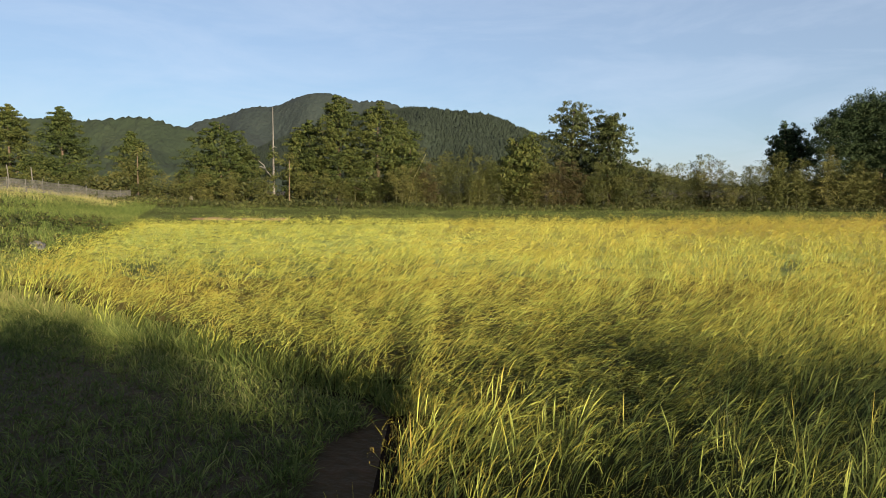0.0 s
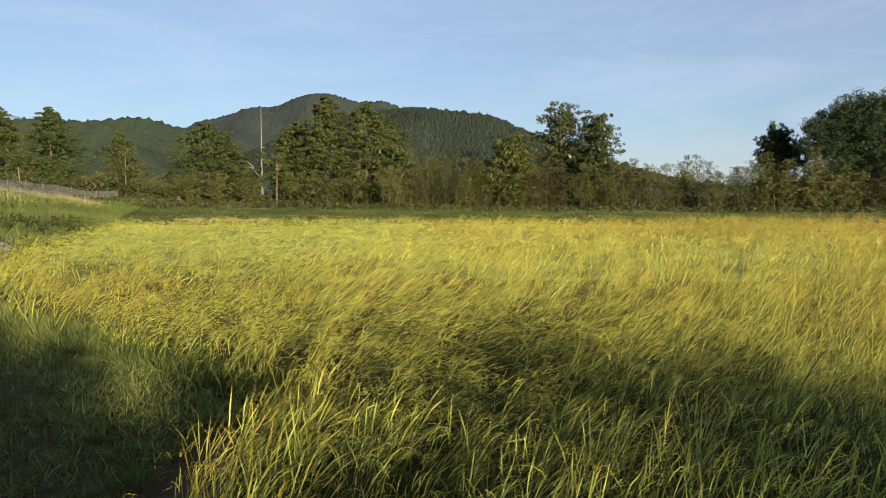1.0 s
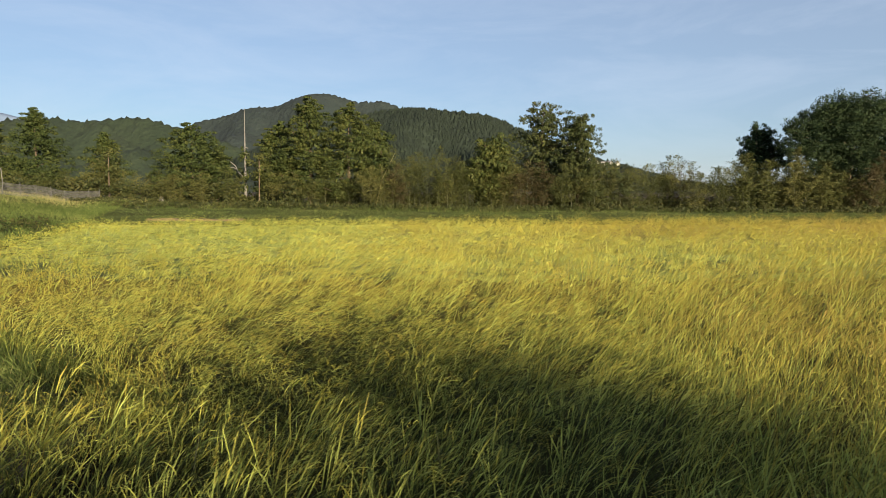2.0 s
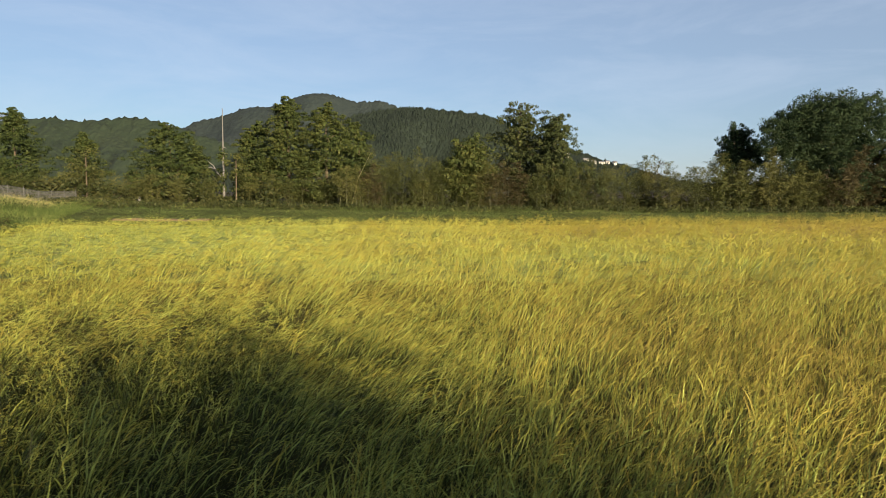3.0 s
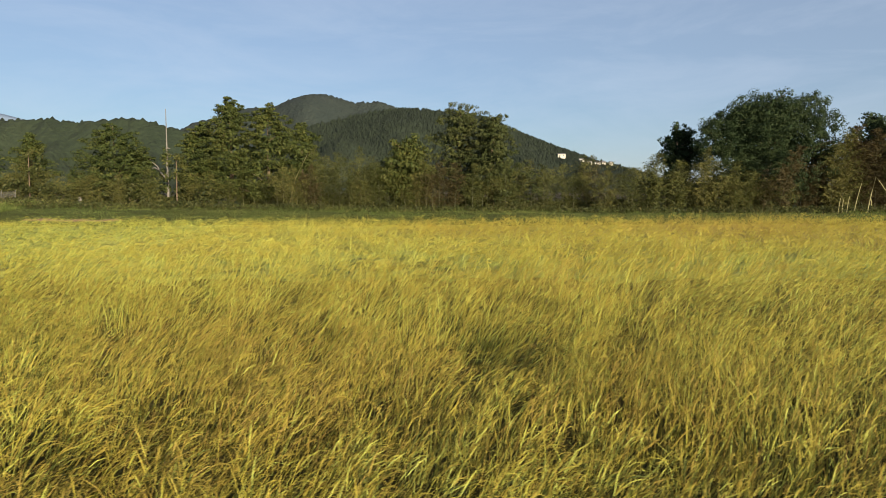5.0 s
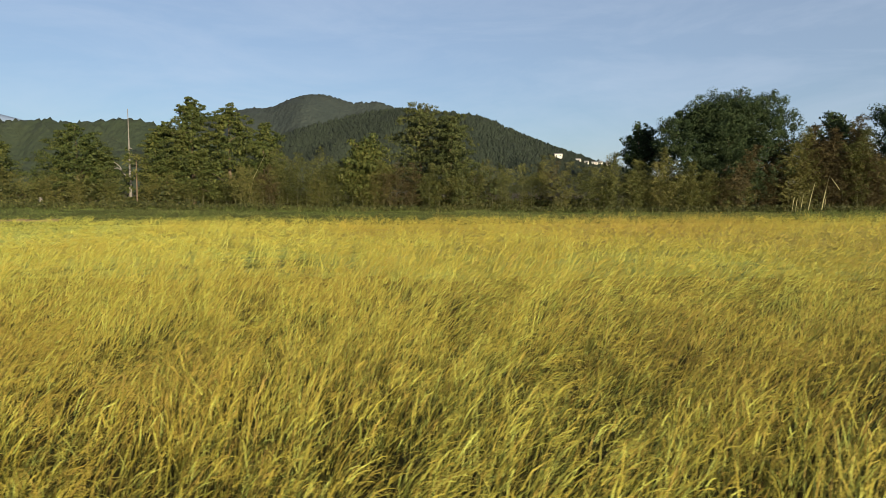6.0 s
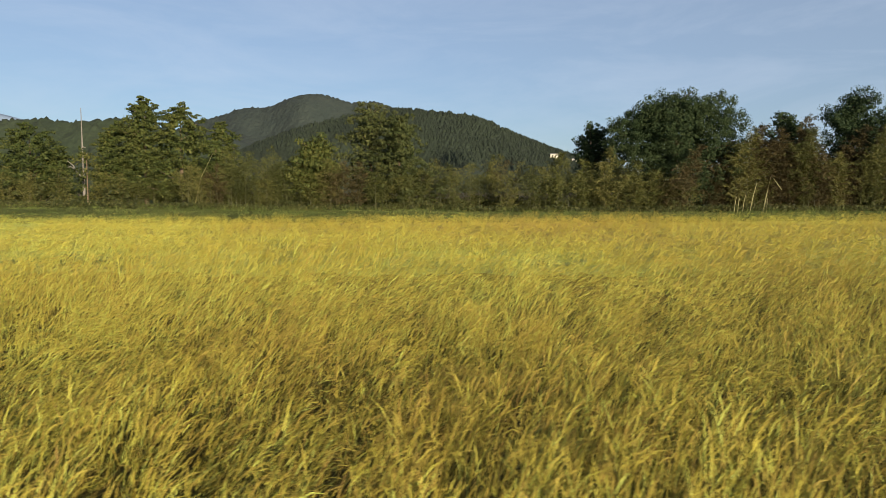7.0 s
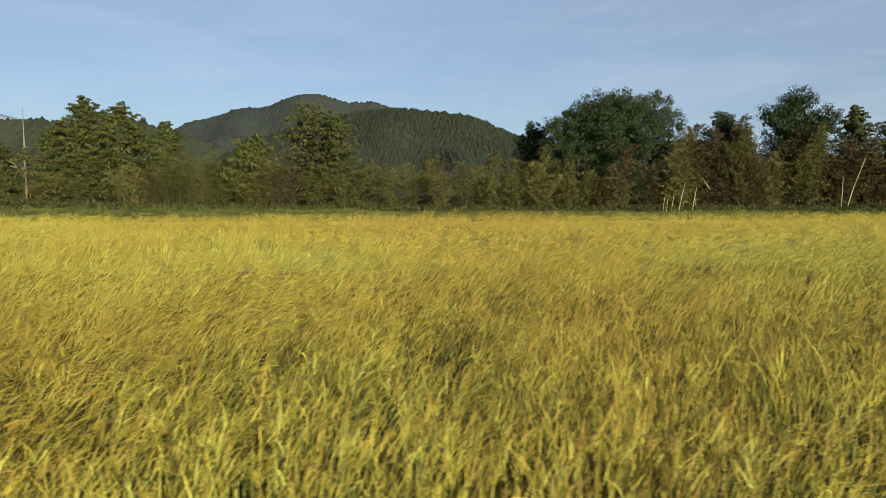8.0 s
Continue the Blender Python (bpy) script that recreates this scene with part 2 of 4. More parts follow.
# ---- blades ----
def blades(base, az, lean, curl, length, width, segs, rng, ripe, tip=0.12):
    """Curved flat blades that taper to a point: verts, triangles and their ripeness."""
    n = len(base)
    s = np.linspace(0, 1, segs + 1)
    ang = lean[:, None] + curl[:, None] * s[None] ** 1.4
    step = (length / segs)[:, None]
    mid_a = (ang[:, 1:] + ang[:, :-1]) / 2
    h = np.concatenate([np.zeros((n, 1)), np.cumsum(np.sin(mid_a) * step, 1)], 1)
    z = np.concatenate([np.zeros((n, 1)), np.cumsum(np.cos(mid_a) * step, 1)], 1)
    c = np.stack([base[:, None, 0] + h * np.cos(az)[:, None], base[:, None, 1] + h * np.sin(az)[:, None], base[:, None, 2] + z], -1)
    turn = az + np.pi / 2 + rng.uniform(-1.4, 1.4, n)
    w = np.stack([np.cos(turn), np.sin(turn), rng.uniform(-1.1, 1.1, n)], -1)
    w /= np.linalg.norm(w, axis=1)[:, None]
    prof = np.interp(s, [0, 0.35, 0.75, 1], [0.55, 1.0, 0.7, 0.0])
    off = w[:, None] * (width[:, None] * prof[None])[:, :, None] / 2
    left, right = c[:, :-1] - off[:, :-1], c[:, :-1] + off[:, :-1]
    v = np.concatenate([np.stack([left, right], 2).reshape(n, -1, 3), c[:, -1:]], 1)
    m = 2 * segs + 1
    tri = []
    for i in range(segs - 1):
        a = 2 * i
        tri += [(a, a + 1, a + 3), (a, a + 3, a + 2)]
    tri.append((2 * segs - 2, 2 * segs - 1, 2 * segs))
    f = (np.arange(n)[:, None, None] * m + np.asarray(tri)[None]).reshape(-1, 3)
    sv = np.concatenate([np.repeat(s[:-1], 2), [1.0]])
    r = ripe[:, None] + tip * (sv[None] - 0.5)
    return v.reshape(-1, 3), f, r.ravel()


def gathered(pieces):
    vs, fs, rs, at = [], [], [], 0
    for v, f, r in pieces:
        vs.append(v)
        fs.append(f + at)
        rs.append(r)
        at += len(v)
    return np.concatenate(vs), np.concatenate(fs), np.concatenate(rs)


def in_field(x, y, inset=0.0):
    return (x > left_edge(y) + inset) & (y < far_edge(x) - inset) & (y > -2.4)


def ripeness(x, y):
    """Golden on the whole, greener towards the far right of the walk and in drifts."""
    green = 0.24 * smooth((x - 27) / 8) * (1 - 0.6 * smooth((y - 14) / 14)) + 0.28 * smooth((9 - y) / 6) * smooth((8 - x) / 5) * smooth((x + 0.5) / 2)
    fresh = 0.10 * smooth((-2 - x) / 7) * smooth((y - 10) / 8) + 0.10 * smooth((1.6 - (x - left_edge(y))) / 1.4) * smooth((y - 9) / 6)
    ripe = 0.53 + 0.04 * smooth((y - 8) / 6) - 0.08 * smooth((y - 15) / 8) + 0.115 * smooth((x - 3) / 9) + 0.05 * smooth((x - 12) / 8) - 0.09 * smooth((1 - x) / 5) * smooth((y - 5) / 3) + 0.10 * waves(x, y, 11, 0.22) + 0.08 * waves(x, y, 12, 1.1) - green - fresh
    # lush: green leaves of the near corner, dimmed further for the part shade there
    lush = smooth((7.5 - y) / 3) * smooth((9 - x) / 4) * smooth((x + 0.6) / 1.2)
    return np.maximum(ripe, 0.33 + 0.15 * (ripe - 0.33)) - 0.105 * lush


def sway(x, y):
    """Direction and amount in which the wind lays the plants."""
    az = 0.15 + 0.55 * waves(x, y, 21, 0.35) + 0.45 * waves(x, y, 22, 1.2)
    amount = 0.53 + 0.16 * waves(x, y, 23, 0.5) + 0.28 * smooth((5 - x) / 6) * smooth((y - 4) / 4) + 0.24 * waves(x, y, 24, 1.8)
    return az, np.clip(amount, 0.06, 1.05)


def rice_band(y0, y1, per_m2, n_stems, n_leaves, segs, width, reach, n_ears, grains, grain, seed, x_lo=None, x_hi=None):
    """Rice hills over a stretch of the field. reach: shortest and longest upper leaf; grains: grains an ear, of that size."""
    rng = np.random.RandomState(seed)
    lo = x_lo if x_lo is not None else -0.74 * y1 - 1.0
    hi = x_hi if x_hi is not None else 26.5 + 0.75 * y1
    pitch = per_m2 ** -0.5
    x, y = [g.ravel() for g in np.meshgrid(np.arange(lo, hi, pitch), np.arange(y0 + pitch / 2, y1, pitch))]
    x, y = x + rng.uniform(-0.45, 0.45, x.shape) * pitch, y + rng.uniform(-0.45, 0.45, x.shape) * pitch
    # the stretches run into one another
    y = y + smooth((y - 6) / 4) * (0.7 * waves(x, 0 * x, 61, 0.8) + rng.uniform(-0.8, 0.8, y.shape))
    keep = in_field(x, y, np.where(y > 6.6, -0.2, 0.08)) & (x > -0.76 * y - 1.5) & (x < 27 + np.where(y < 2.2, 9.0, 0.78 * np.maximum(y, 1)))
    # thin spots between the hills
    keep &= waves(x, y, 33, 4.2) + 0.5 * waves(x, y, 34, 9.0) + 0.5 * rng.uniform(-1, 1, x.shape) > -0.80 - 0.35 * smooth((y - 6) / 6)
    x, y = x[keep], y[keep]
    n = len(x)
    az, amount = sway(x, y)
    az, amount = az + rng.normal(0, 0.45, n), np.clip(amount + rng.normal(0, 0.15, n), 0.03, 1.1)
    # a few plants droop out over the bare furrow
    out = (rng.uniform(size=n) < 0.05) & (x - left_edge(y) < 0.3) & (y < 6.6)
    az, amount = np.where(out, np.pi + rng.normal(0, 0.5, n), az), np.where(out, rng.uniform(0.5, 0.9, n), amount)
    ripe = ripeness(x, y) + rng.normal(0, 0.09, n)
    tall = 1.0 + 0.06 * waves(x, y, 31, 0.6) + 0.14 * waves(x, y, 32, 2.2) + 0.10 * smooth((y - 5) / 3) * waves(x, y, 35, 5.0) + rng.normal(0, 0.12, n)
    rim = smooth((0.5 - (x - left_edge(y))) / 0.5) * (y < 14)
    amount = amount * (1 - np.where(y > 6.8, 0.5, 0.4) * rim)
    pieces = []
    rep = lambda a, k: np.repeat(a, k)
    # longer, straighter and broader leaves where the plants are still green
    young = smooth((7 - x) / 4) * smooth((8.5 - y) / 2.5)
    # stems with their long leaves, greener and darker towards the foot to paint shade
    k = n_stems
    m = n * k
    spread = rng.uniform(0, 2 * np.pi, m)
    own = rng.uniform(0.03, 0.32, m)
    vx, vy = rep(amount * np.cos(az), k) + own * np.cos(spread), rep(amount * np.sin(az), k) + own * np.sin(spread)
    b_az, b_lean = np.arctan2(vy, vx), np.hypot(vx, vy)
    rad = rng.uniform(0.0, 0.08, m)
    base = np.stack([rep(x, k) + rad * np.cos(spread), rep(y, k) + rad * np.sin(spread), np.zeros(m)], -1)
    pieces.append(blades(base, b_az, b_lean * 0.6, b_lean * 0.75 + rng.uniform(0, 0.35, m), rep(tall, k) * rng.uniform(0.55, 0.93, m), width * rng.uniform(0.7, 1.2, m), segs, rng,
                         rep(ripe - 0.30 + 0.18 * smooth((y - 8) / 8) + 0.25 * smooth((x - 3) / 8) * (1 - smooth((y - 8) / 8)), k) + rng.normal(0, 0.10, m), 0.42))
    # the upper leaves that make the canopy, bent over at their tips
    k = n_leaves
    m = n * k
    spread = rng.uniform(0, 2 * np.pi, m)
    own = rng.uniform(0.05, 0.62, m)
    vx, vy = rep(amount * np.cos(az), k) + own * np.cos(spread), rep(amount * np.sin(az), k) + own * np.sin(spread)
    b_az, b_lean = np.arctan2(vy, vx), np.hypot(vx, vy)
    start = rng.uniform(0.34, 0.80, m) * rep(tall, k)
    lean0 = rep(amount, k) * 0.7
    rad = rng.uniform(0.0, 0.12, m)
    base = np.stack([rep(x, k) + rad * np.cos(spread) + np.sin(lean0) * start * np.cos(rep(az, k)), rep(y, k) + rad * np.sin(spread) + np.sin(lean0) * start * np.sin(rep(az, k)), np.cos(lean0) * start], -1)
    # leaves set lower get a darker tone, as shade deepens down the canopy
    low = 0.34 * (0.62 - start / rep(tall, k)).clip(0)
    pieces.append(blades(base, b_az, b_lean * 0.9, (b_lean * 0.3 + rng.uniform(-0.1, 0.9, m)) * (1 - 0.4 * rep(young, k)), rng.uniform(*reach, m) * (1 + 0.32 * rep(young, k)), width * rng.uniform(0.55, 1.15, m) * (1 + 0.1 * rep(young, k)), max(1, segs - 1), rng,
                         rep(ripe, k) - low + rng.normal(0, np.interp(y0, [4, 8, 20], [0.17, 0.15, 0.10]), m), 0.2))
    # nodding ears: a thin bent stalk, and grains that hang along its arc on short side stalks
    k = n_ears
    m = n * k
    spread = rng.uniform(0, 2 * np.pi, m)
    own = rng.uniform(0.0, 0.34, m)
    vx, vy = rep(amount * np.cos(az), k) + own * np.cos(spread), rep(amount * np.sin(az), k) + own * np.sin(spread)
    e_az, e_lean = np.arctan2(vy, vx), np.hypot(vx, vy)
    stem = rep(tall, k) * rng.uniform(0.66, 0.88, m)
    off = np.sin(e_lean * 0.8) * stem
    base = np.stack([rep(x, k) + off * np.cos(e_az), rep(y, k) + off * np.sin(e_az), np.cos(e_lean * 0.8) * stem], -1)
    ear_ripe = np.clip(rep(ripe, k) * 0.7 + 0.31 + rng.normal(0, 0.10, m), 0.46, 0.93 if y0 < 7 else 0.80 if y0 < 12 else 0.64)
    bow, long = rng.uniform(1.0, 2.3, m), rng.uniform(0.13, 0.20, m)
    if grains < 2:
        pieces.append(blades(base, e_az, e_lean + 0.25, bow, long * 0.6, np.full(m, grain), 1, rng, ear_ripe, 0.0))
        return gathered(pieces)
    pieces.append(blades(base, e_az, e_lean + 0.2, bow, long, np.full(m, 0.005), 3, rng, ear_ripe - 0.05, 0.0))
    g = grains
    mm = m * g
    s = rng.uniform(0.15, 1.0, mm)
    turn, arc = rep(e_lean + 0.2, g), rep(bow, g)
    run = s * rep(long, g)
    hh, zz = run * np.sin(turn + 0.5 * arc * s), run * np.cos(turn + 0.5 * arc * s)
    at = np.stack([rep(base[:, 0], g) + hh * np.cos(rep(e_az, g)), rep(base[:, 1], g) + hh * np.sin(rep(e_az, g)), rep(base[:, 2], g) + zz], -1)
    at = at + rng.normal(0, 0.004 + grain * 0.15, (mm, 3)) - np.array([0, 0, 0.012])
    pieces.append(blades(at, rep(e_az, g) + rng.normal(0, 0.9, mm), np.clip(turn + arc * s + rng.normal(0, 0.5, mm), 0.3, 3.0), np.zeros(mm), grain * rng.uniform(0.8, 1.3, mm), grain * rng.uniform(0.42, 0.62, mm), 1, rng,
                         rep(ear_ripe, g) + rng.normal(0, 0.07, mm), 0.0))
    return gathered(pieces)


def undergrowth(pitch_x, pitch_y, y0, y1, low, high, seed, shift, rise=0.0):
    """An uneven sheet of stems and lower leaves between the plants; shift paints gap shade."""
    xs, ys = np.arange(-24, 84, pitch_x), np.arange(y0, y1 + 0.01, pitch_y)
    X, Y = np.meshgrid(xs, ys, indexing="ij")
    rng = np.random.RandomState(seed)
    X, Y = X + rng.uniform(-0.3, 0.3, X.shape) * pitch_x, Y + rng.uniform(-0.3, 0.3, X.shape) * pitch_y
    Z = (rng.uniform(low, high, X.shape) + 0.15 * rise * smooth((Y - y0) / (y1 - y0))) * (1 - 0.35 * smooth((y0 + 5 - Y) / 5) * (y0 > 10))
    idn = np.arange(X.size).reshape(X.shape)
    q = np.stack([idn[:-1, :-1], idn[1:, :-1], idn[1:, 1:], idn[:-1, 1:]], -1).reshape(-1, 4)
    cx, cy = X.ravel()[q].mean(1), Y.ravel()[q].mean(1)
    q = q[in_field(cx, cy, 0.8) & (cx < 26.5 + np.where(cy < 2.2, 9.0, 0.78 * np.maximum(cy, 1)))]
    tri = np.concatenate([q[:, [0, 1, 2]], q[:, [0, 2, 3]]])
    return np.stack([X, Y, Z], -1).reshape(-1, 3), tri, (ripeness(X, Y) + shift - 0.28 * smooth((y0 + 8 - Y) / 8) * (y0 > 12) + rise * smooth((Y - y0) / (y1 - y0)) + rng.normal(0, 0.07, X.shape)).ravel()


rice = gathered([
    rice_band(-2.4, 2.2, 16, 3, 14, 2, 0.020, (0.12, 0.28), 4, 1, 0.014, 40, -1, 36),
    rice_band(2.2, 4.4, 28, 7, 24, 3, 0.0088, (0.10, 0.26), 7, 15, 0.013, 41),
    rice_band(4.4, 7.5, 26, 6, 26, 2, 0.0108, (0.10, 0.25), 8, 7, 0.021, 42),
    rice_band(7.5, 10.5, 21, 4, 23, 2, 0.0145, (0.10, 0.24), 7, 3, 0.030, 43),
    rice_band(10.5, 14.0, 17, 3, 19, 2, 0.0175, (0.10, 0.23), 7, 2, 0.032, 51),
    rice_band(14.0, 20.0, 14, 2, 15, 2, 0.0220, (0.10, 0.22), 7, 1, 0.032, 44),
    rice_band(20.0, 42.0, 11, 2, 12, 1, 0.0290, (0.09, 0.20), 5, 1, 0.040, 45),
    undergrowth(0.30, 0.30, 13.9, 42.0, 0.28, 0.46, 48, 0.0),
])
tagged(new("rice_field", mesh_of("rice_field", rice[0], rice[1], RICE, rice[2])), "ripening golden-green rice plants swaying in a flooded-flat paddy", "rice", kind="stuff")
# near sheets, coloured dark to stand in for shade under the canopy
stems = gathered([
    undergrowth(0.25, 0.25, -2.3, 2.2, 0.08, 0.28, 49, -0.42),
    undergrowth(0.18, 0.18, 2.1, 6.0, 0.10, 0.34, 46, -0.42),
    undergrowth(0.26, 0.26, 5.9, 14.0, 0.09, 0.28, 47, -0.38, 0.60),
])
tagged(new("rice_gap_sheet", mesh_of("rice_gap_sheet", stems[0], stems[1], GAP_BROWN, stems[2])), "dark brown sheet under the rice, for stems and the shade between plants", "rice", kind="stuff")


def grass_patch(name, label, test, x0, x1, y0, y1, per_m2, length, width, ripe, seed, segs=2, lean=0.35, clump=0.0, tuft=0):
    rng = np.random.RandomState(seed)
    n = int((x1 - x0) * (y1 - y0) * per_m2)
    x, y = rng.uniform(x0, x1, n), rng.uniform(y0, y1, n)
    keep = test(x, y)
    if clump:
        keep &= waves(x, y, seed + 1, 6.0) + rng.uniform(-1, 1, n) * 0.8 > clump
    x, y = x[keep], y[keep]
    n = len(x)
    size = (1 + 0.35 * waves(x, y, seed + 2, 0.9)) * rng.uniform(0.5, 1.3, n) * length
    az = rng.uniform(0, 6.28, n)
    if tuft:
        # blades fan out from the foot of their tuft
        k, hold = tuft, rng.uniform(0, 0.05, n * tuft)
        x, y, size, az, n = np.repeat(x, k), np.repeat(y, k), np.repeat(size, k) * rng.uniform(0.5, 1.15, n * k), rng.uniform(0, 6.28, n * k), n * k
        x, y = x + hold * np.cos(az), y + hold * np.sin(az)
    base = np.stack([x, y, land(x, y) - 0.02], -1)
    v, f, r = blades(base, az, rng.uniform(0.05, lean, n), rng.uniform(0.2, 1.1, n), size, width * rng.uniform(0.7, 1.3, n), segs, rng,
                     ripe + 0.13 * waves(x, y, seed + 3, 0.5) + rng.normal(0, 0.16, n))
    return tagged(new(name, mesh_of(name, v, f, GRASS, r)), label, "grass", kind="stuff")


out_left = lambda x, y: left_edge(y) - x
grass_patch("verge_grass", "short tufted grass on the shaded verge beside the paddy", lambda x, y: (out_left(x, y) > np.where(y < 7.4, 0.42 + 0.22 * waves(x, y, 67, 2.5), 0.25)) & (x > -0.76 * y - 1.5), -10, 0, 2.4, 13, 170, 0.125, 0.011, 0.31, 60, lean=1.0, segs=2, tuft=7)
grass_patch("verge_turf", "fine short turf between bare patches of reddish soil", lambda x, y: (out_left(x, y) > np.where(y < 7.4, 0.42 + 0.22 * waves(x, y, 67, 2.5), 0.25)) & (x > -0.76 * y - 1.5), -12, 0, 1.5, 14.5, 2400, 0.065, 0.011, 0.30, 62, clump=-1.0, lean=1.1, segs=1)
# paler partly as denser grass, partly to paint the softer edge of shade
grass_patch("verge_fringe", "paler, denser grass where the verge meets the paddy", lambda x, y: (out_left(x, y) > np.where(y < 7.4, 0.42 + 0.22 * waves(x, y, 67, 2.5), 0.25)) & (out_left(x, y) < 2.6 + 0.8 * waves(x, y, 65, 1.2)) & (y > 5.6), -12, -0.5, 5.6, 14, 110, 0.17, 0.010, 0.48, 80, lean=1.0, segs=2, tuft=8)
grass_patch("verge_tufts", "longer pale grass tufts along the paddy's edge", lambda x, y: (out_left(x, y) > -1.0) & (out_left(x, y) < 0.25 + 0.14 * (y - 6) + 0.35 * waves(x, y, 63, 1.5)) & (y > 6.2), -14, 0.7, 6.2, 18, 120, 0.34, 0.012, 0.52, 64, clump=-0.7, segs=2, tuft=14, lean=0.8)
grass_patch("path_grass", "rough grass along the shaded path behind the paddy", lambda x, y: y < -2.7, -6, 44, -13, -2.7, 14, 0.30, 0.055, 0.40, 66, segs=1, lean=1.1, tuft=4)
grass_patch("bank_grass", "lush tall green grass on the sloping bank", lambda x, y: (out_left(x, y) > 0.55) & (np.hypot(x + 13.75, y - 20.9) > 0.7) & (x > -0.76 * y - 1.5) & (x > -25.2) & (y < 54), -32, -8, 12, 56, 120, 0.36, 0.019, 0.27, 68, lean=0.7)
grass_patch("far_grass", "mown green grass strip beyond the paddy", lambda x, y: (y > far_edge(x) - 0.2) & (x > -0.75 * y) & (x < 27 + 0.75 * y), -44, 70, 35, 54, 60, 0.13, 0.040, 0.31, 72, segs=1)
grass_patch("tall_grass", "tall uncut olive grass at the foot of the wood", lambda x, y: (x > -0.75 * y) & (x < 27 + 0.75 * y) & (y > 50.5 + 2.0 * waves(x, y, 79, 0.3)), -44, 72, 47, 57, 16, 0.45, 0.055, 0.33, 78, segs=1, lean=0.5)
grass_patch("dry_grass", "dry golden grass round the fence", lambda x, y: (y > 30) & (x < -24.6) & (x > -0.8 * y - 1), -48, -24, 30, 62, 45, 0.42, 0.035, 0.82, 76, segs=1)


# ---- trees ----
def leaves(centres, radii, per, size, rng, slim=0.55, squash=0.85, droop=0.0, loose=0.32, inner=0.62):
    """Rhombic leaf sprays in round tufts: verts and quads."""
    k = len(centres)
    n = k * per
    d = rng.normal(size=(n, 3))
    d /= np.linalg.norm(d, axis=1)[:, None]
    r = np.repeat(radii, per) * rng.uniform(inner, 1.0, n)
    p = np.repeat(centres, per, axis=0) + d * r[:, None] * np.array([1, 1, squash])
    nor = d + rng.normal(0, loose, (n, 3)) + np.array([0, 0, 0.15])
    nor /= np.linalg.norm(nor, axis=1)[:, None]
    t = np.cross(nor, rng.normal(size=(n, 3)))
    t[:, 2] -= droop
    t /= np.linalg.norm(t, axis=1)[:, None]
    b = np.cross(nor, t)
    s = size * rng.uniform(0.6, 1.4, n)
    t, b = t * s[:, None], b * (s * slim)[:, None]
    v = np.stack([p - t, p + b * 0.9 - t * 0.1, p + t, p - b * 0.9 - t * 0.1], 1).reshape(-1, 3)
    return v, np.arange(n * 4).reshape(-1, 4)


def limbs_to(centres, height, rng, count, girth):
    """A bent limb from the trunk's axis to some of the tufts."""
    pick = rng.choice(len(centres), min(count, len(centres)), replace=False)
    made = []
    for c in centres[pick]:
        z0 = max(0.1 * height, c[2] - 0.35 * math.hypot(c[0], c[1]) - 0.2)
        a, b = np.array([0, 0, z0]), np.array(c)
        m = (a + b) / 2 + np.array([0, 0, 0.12 * rng.uniform(-1, 1)])
        made.append(tube([a, m, b], [girth, girth * 0.6, girth * 0.2], 5))
    return made


def rooted(x, y):
    return float(land(x, y)) - 0.05


def conifer(x, y, top, half, seed, label, density=1.0, bare=0.10, material=None, sharp=0.8):
    rng = np.random.RandomState(seed)
    z0 = rooted(x, y)
    H = top - z0
    tree = thing("cedar_tree", x, y, z0, label, "tree", "trees at the wood's edge")
    # boughs end in rounded plumes, set in loose whorls up the trunk
    k = int(140 * density * max(0.6, H * half / 24))
    u = np.concatenate([rng.beta(1.0, 1.1, k - 8), np.linspace(0.76, 0.99, 8)])
    a = rng.uniform(0, 6.28, k)
    lobe = 1 + 0.16 * np.sin(3 * a + seed) * np.sin(7 * u + seed)
    R = half * np.interp(u, [0, 0.12, 0.35, 0.6, 0.82, 1], [0.82, 1.0, 0.96, 0.82, 0.54, 0.10]) ** sharp * lobe
    rr = R * np.sqrt(rng.uniform(0.35, 1.0, k)) * 0.86
    c = np.stack([rr * np.cos(a), rr * np.sin(a), bare * H + u * (0.95 - bare) * H + rng.uniform(-0.2, 0.2, k)], -1)
    rad = rng.uniform(0.62, 1.05, k) * np.interp(u, [0, 0.6, 1], [1.0, 0.8, 0.36])
    # each plume is a cluster of rounded sprays over its upper side
    c2 = np.repeat(c, 4, axis=0)
    off = rng.normal(size=c2.shape)
    off /= np.linalg.norm(off, axis=1)[:, None]
    off[:, 2] = np.abs(off[:, 2]) * 0.35 - 0.08
    c2 = c2 + off * np.repeat(rad, 4)[:, None] * 0.62
    lv, lf = leaves(c2, np.repeat(rad, 4) * rng.uniform(0.42, 0.66, k * 4), 17, 0.084, rng, squash=0.6, loose=0.2)
    iv, jf = leaves(c * np.array([0.55, 0.55, 0.95]), rad * 0.75, 18, 0.17, rng)
    child("crown", mesh_of("crown", *joined([(lv, lf), (iv, jf)]), material or CEDAR), tree)
    zs = np.linspace(-0.1, H * 0.93, 9)
    wob = np.stack([0.05 * np.sin(zs * 0.7 + seed), 0.05 * np.cos(zs * 0.9 + seed), zs], -1)
    trunk = tube(wob, (0.022 * H + 0.02) * (1 - np.linspace(0, 0.97, 9)) ** 1.3 + 0.01, 9)
    bole = child("trunk", mesh_of("trunk", *trunk, BARK), tree)
    for limb in limbs_to(c, H, rng, 14, 0.05):
        child("limb", mesh_of("limb", *limb, BARK), bole)
    return tree


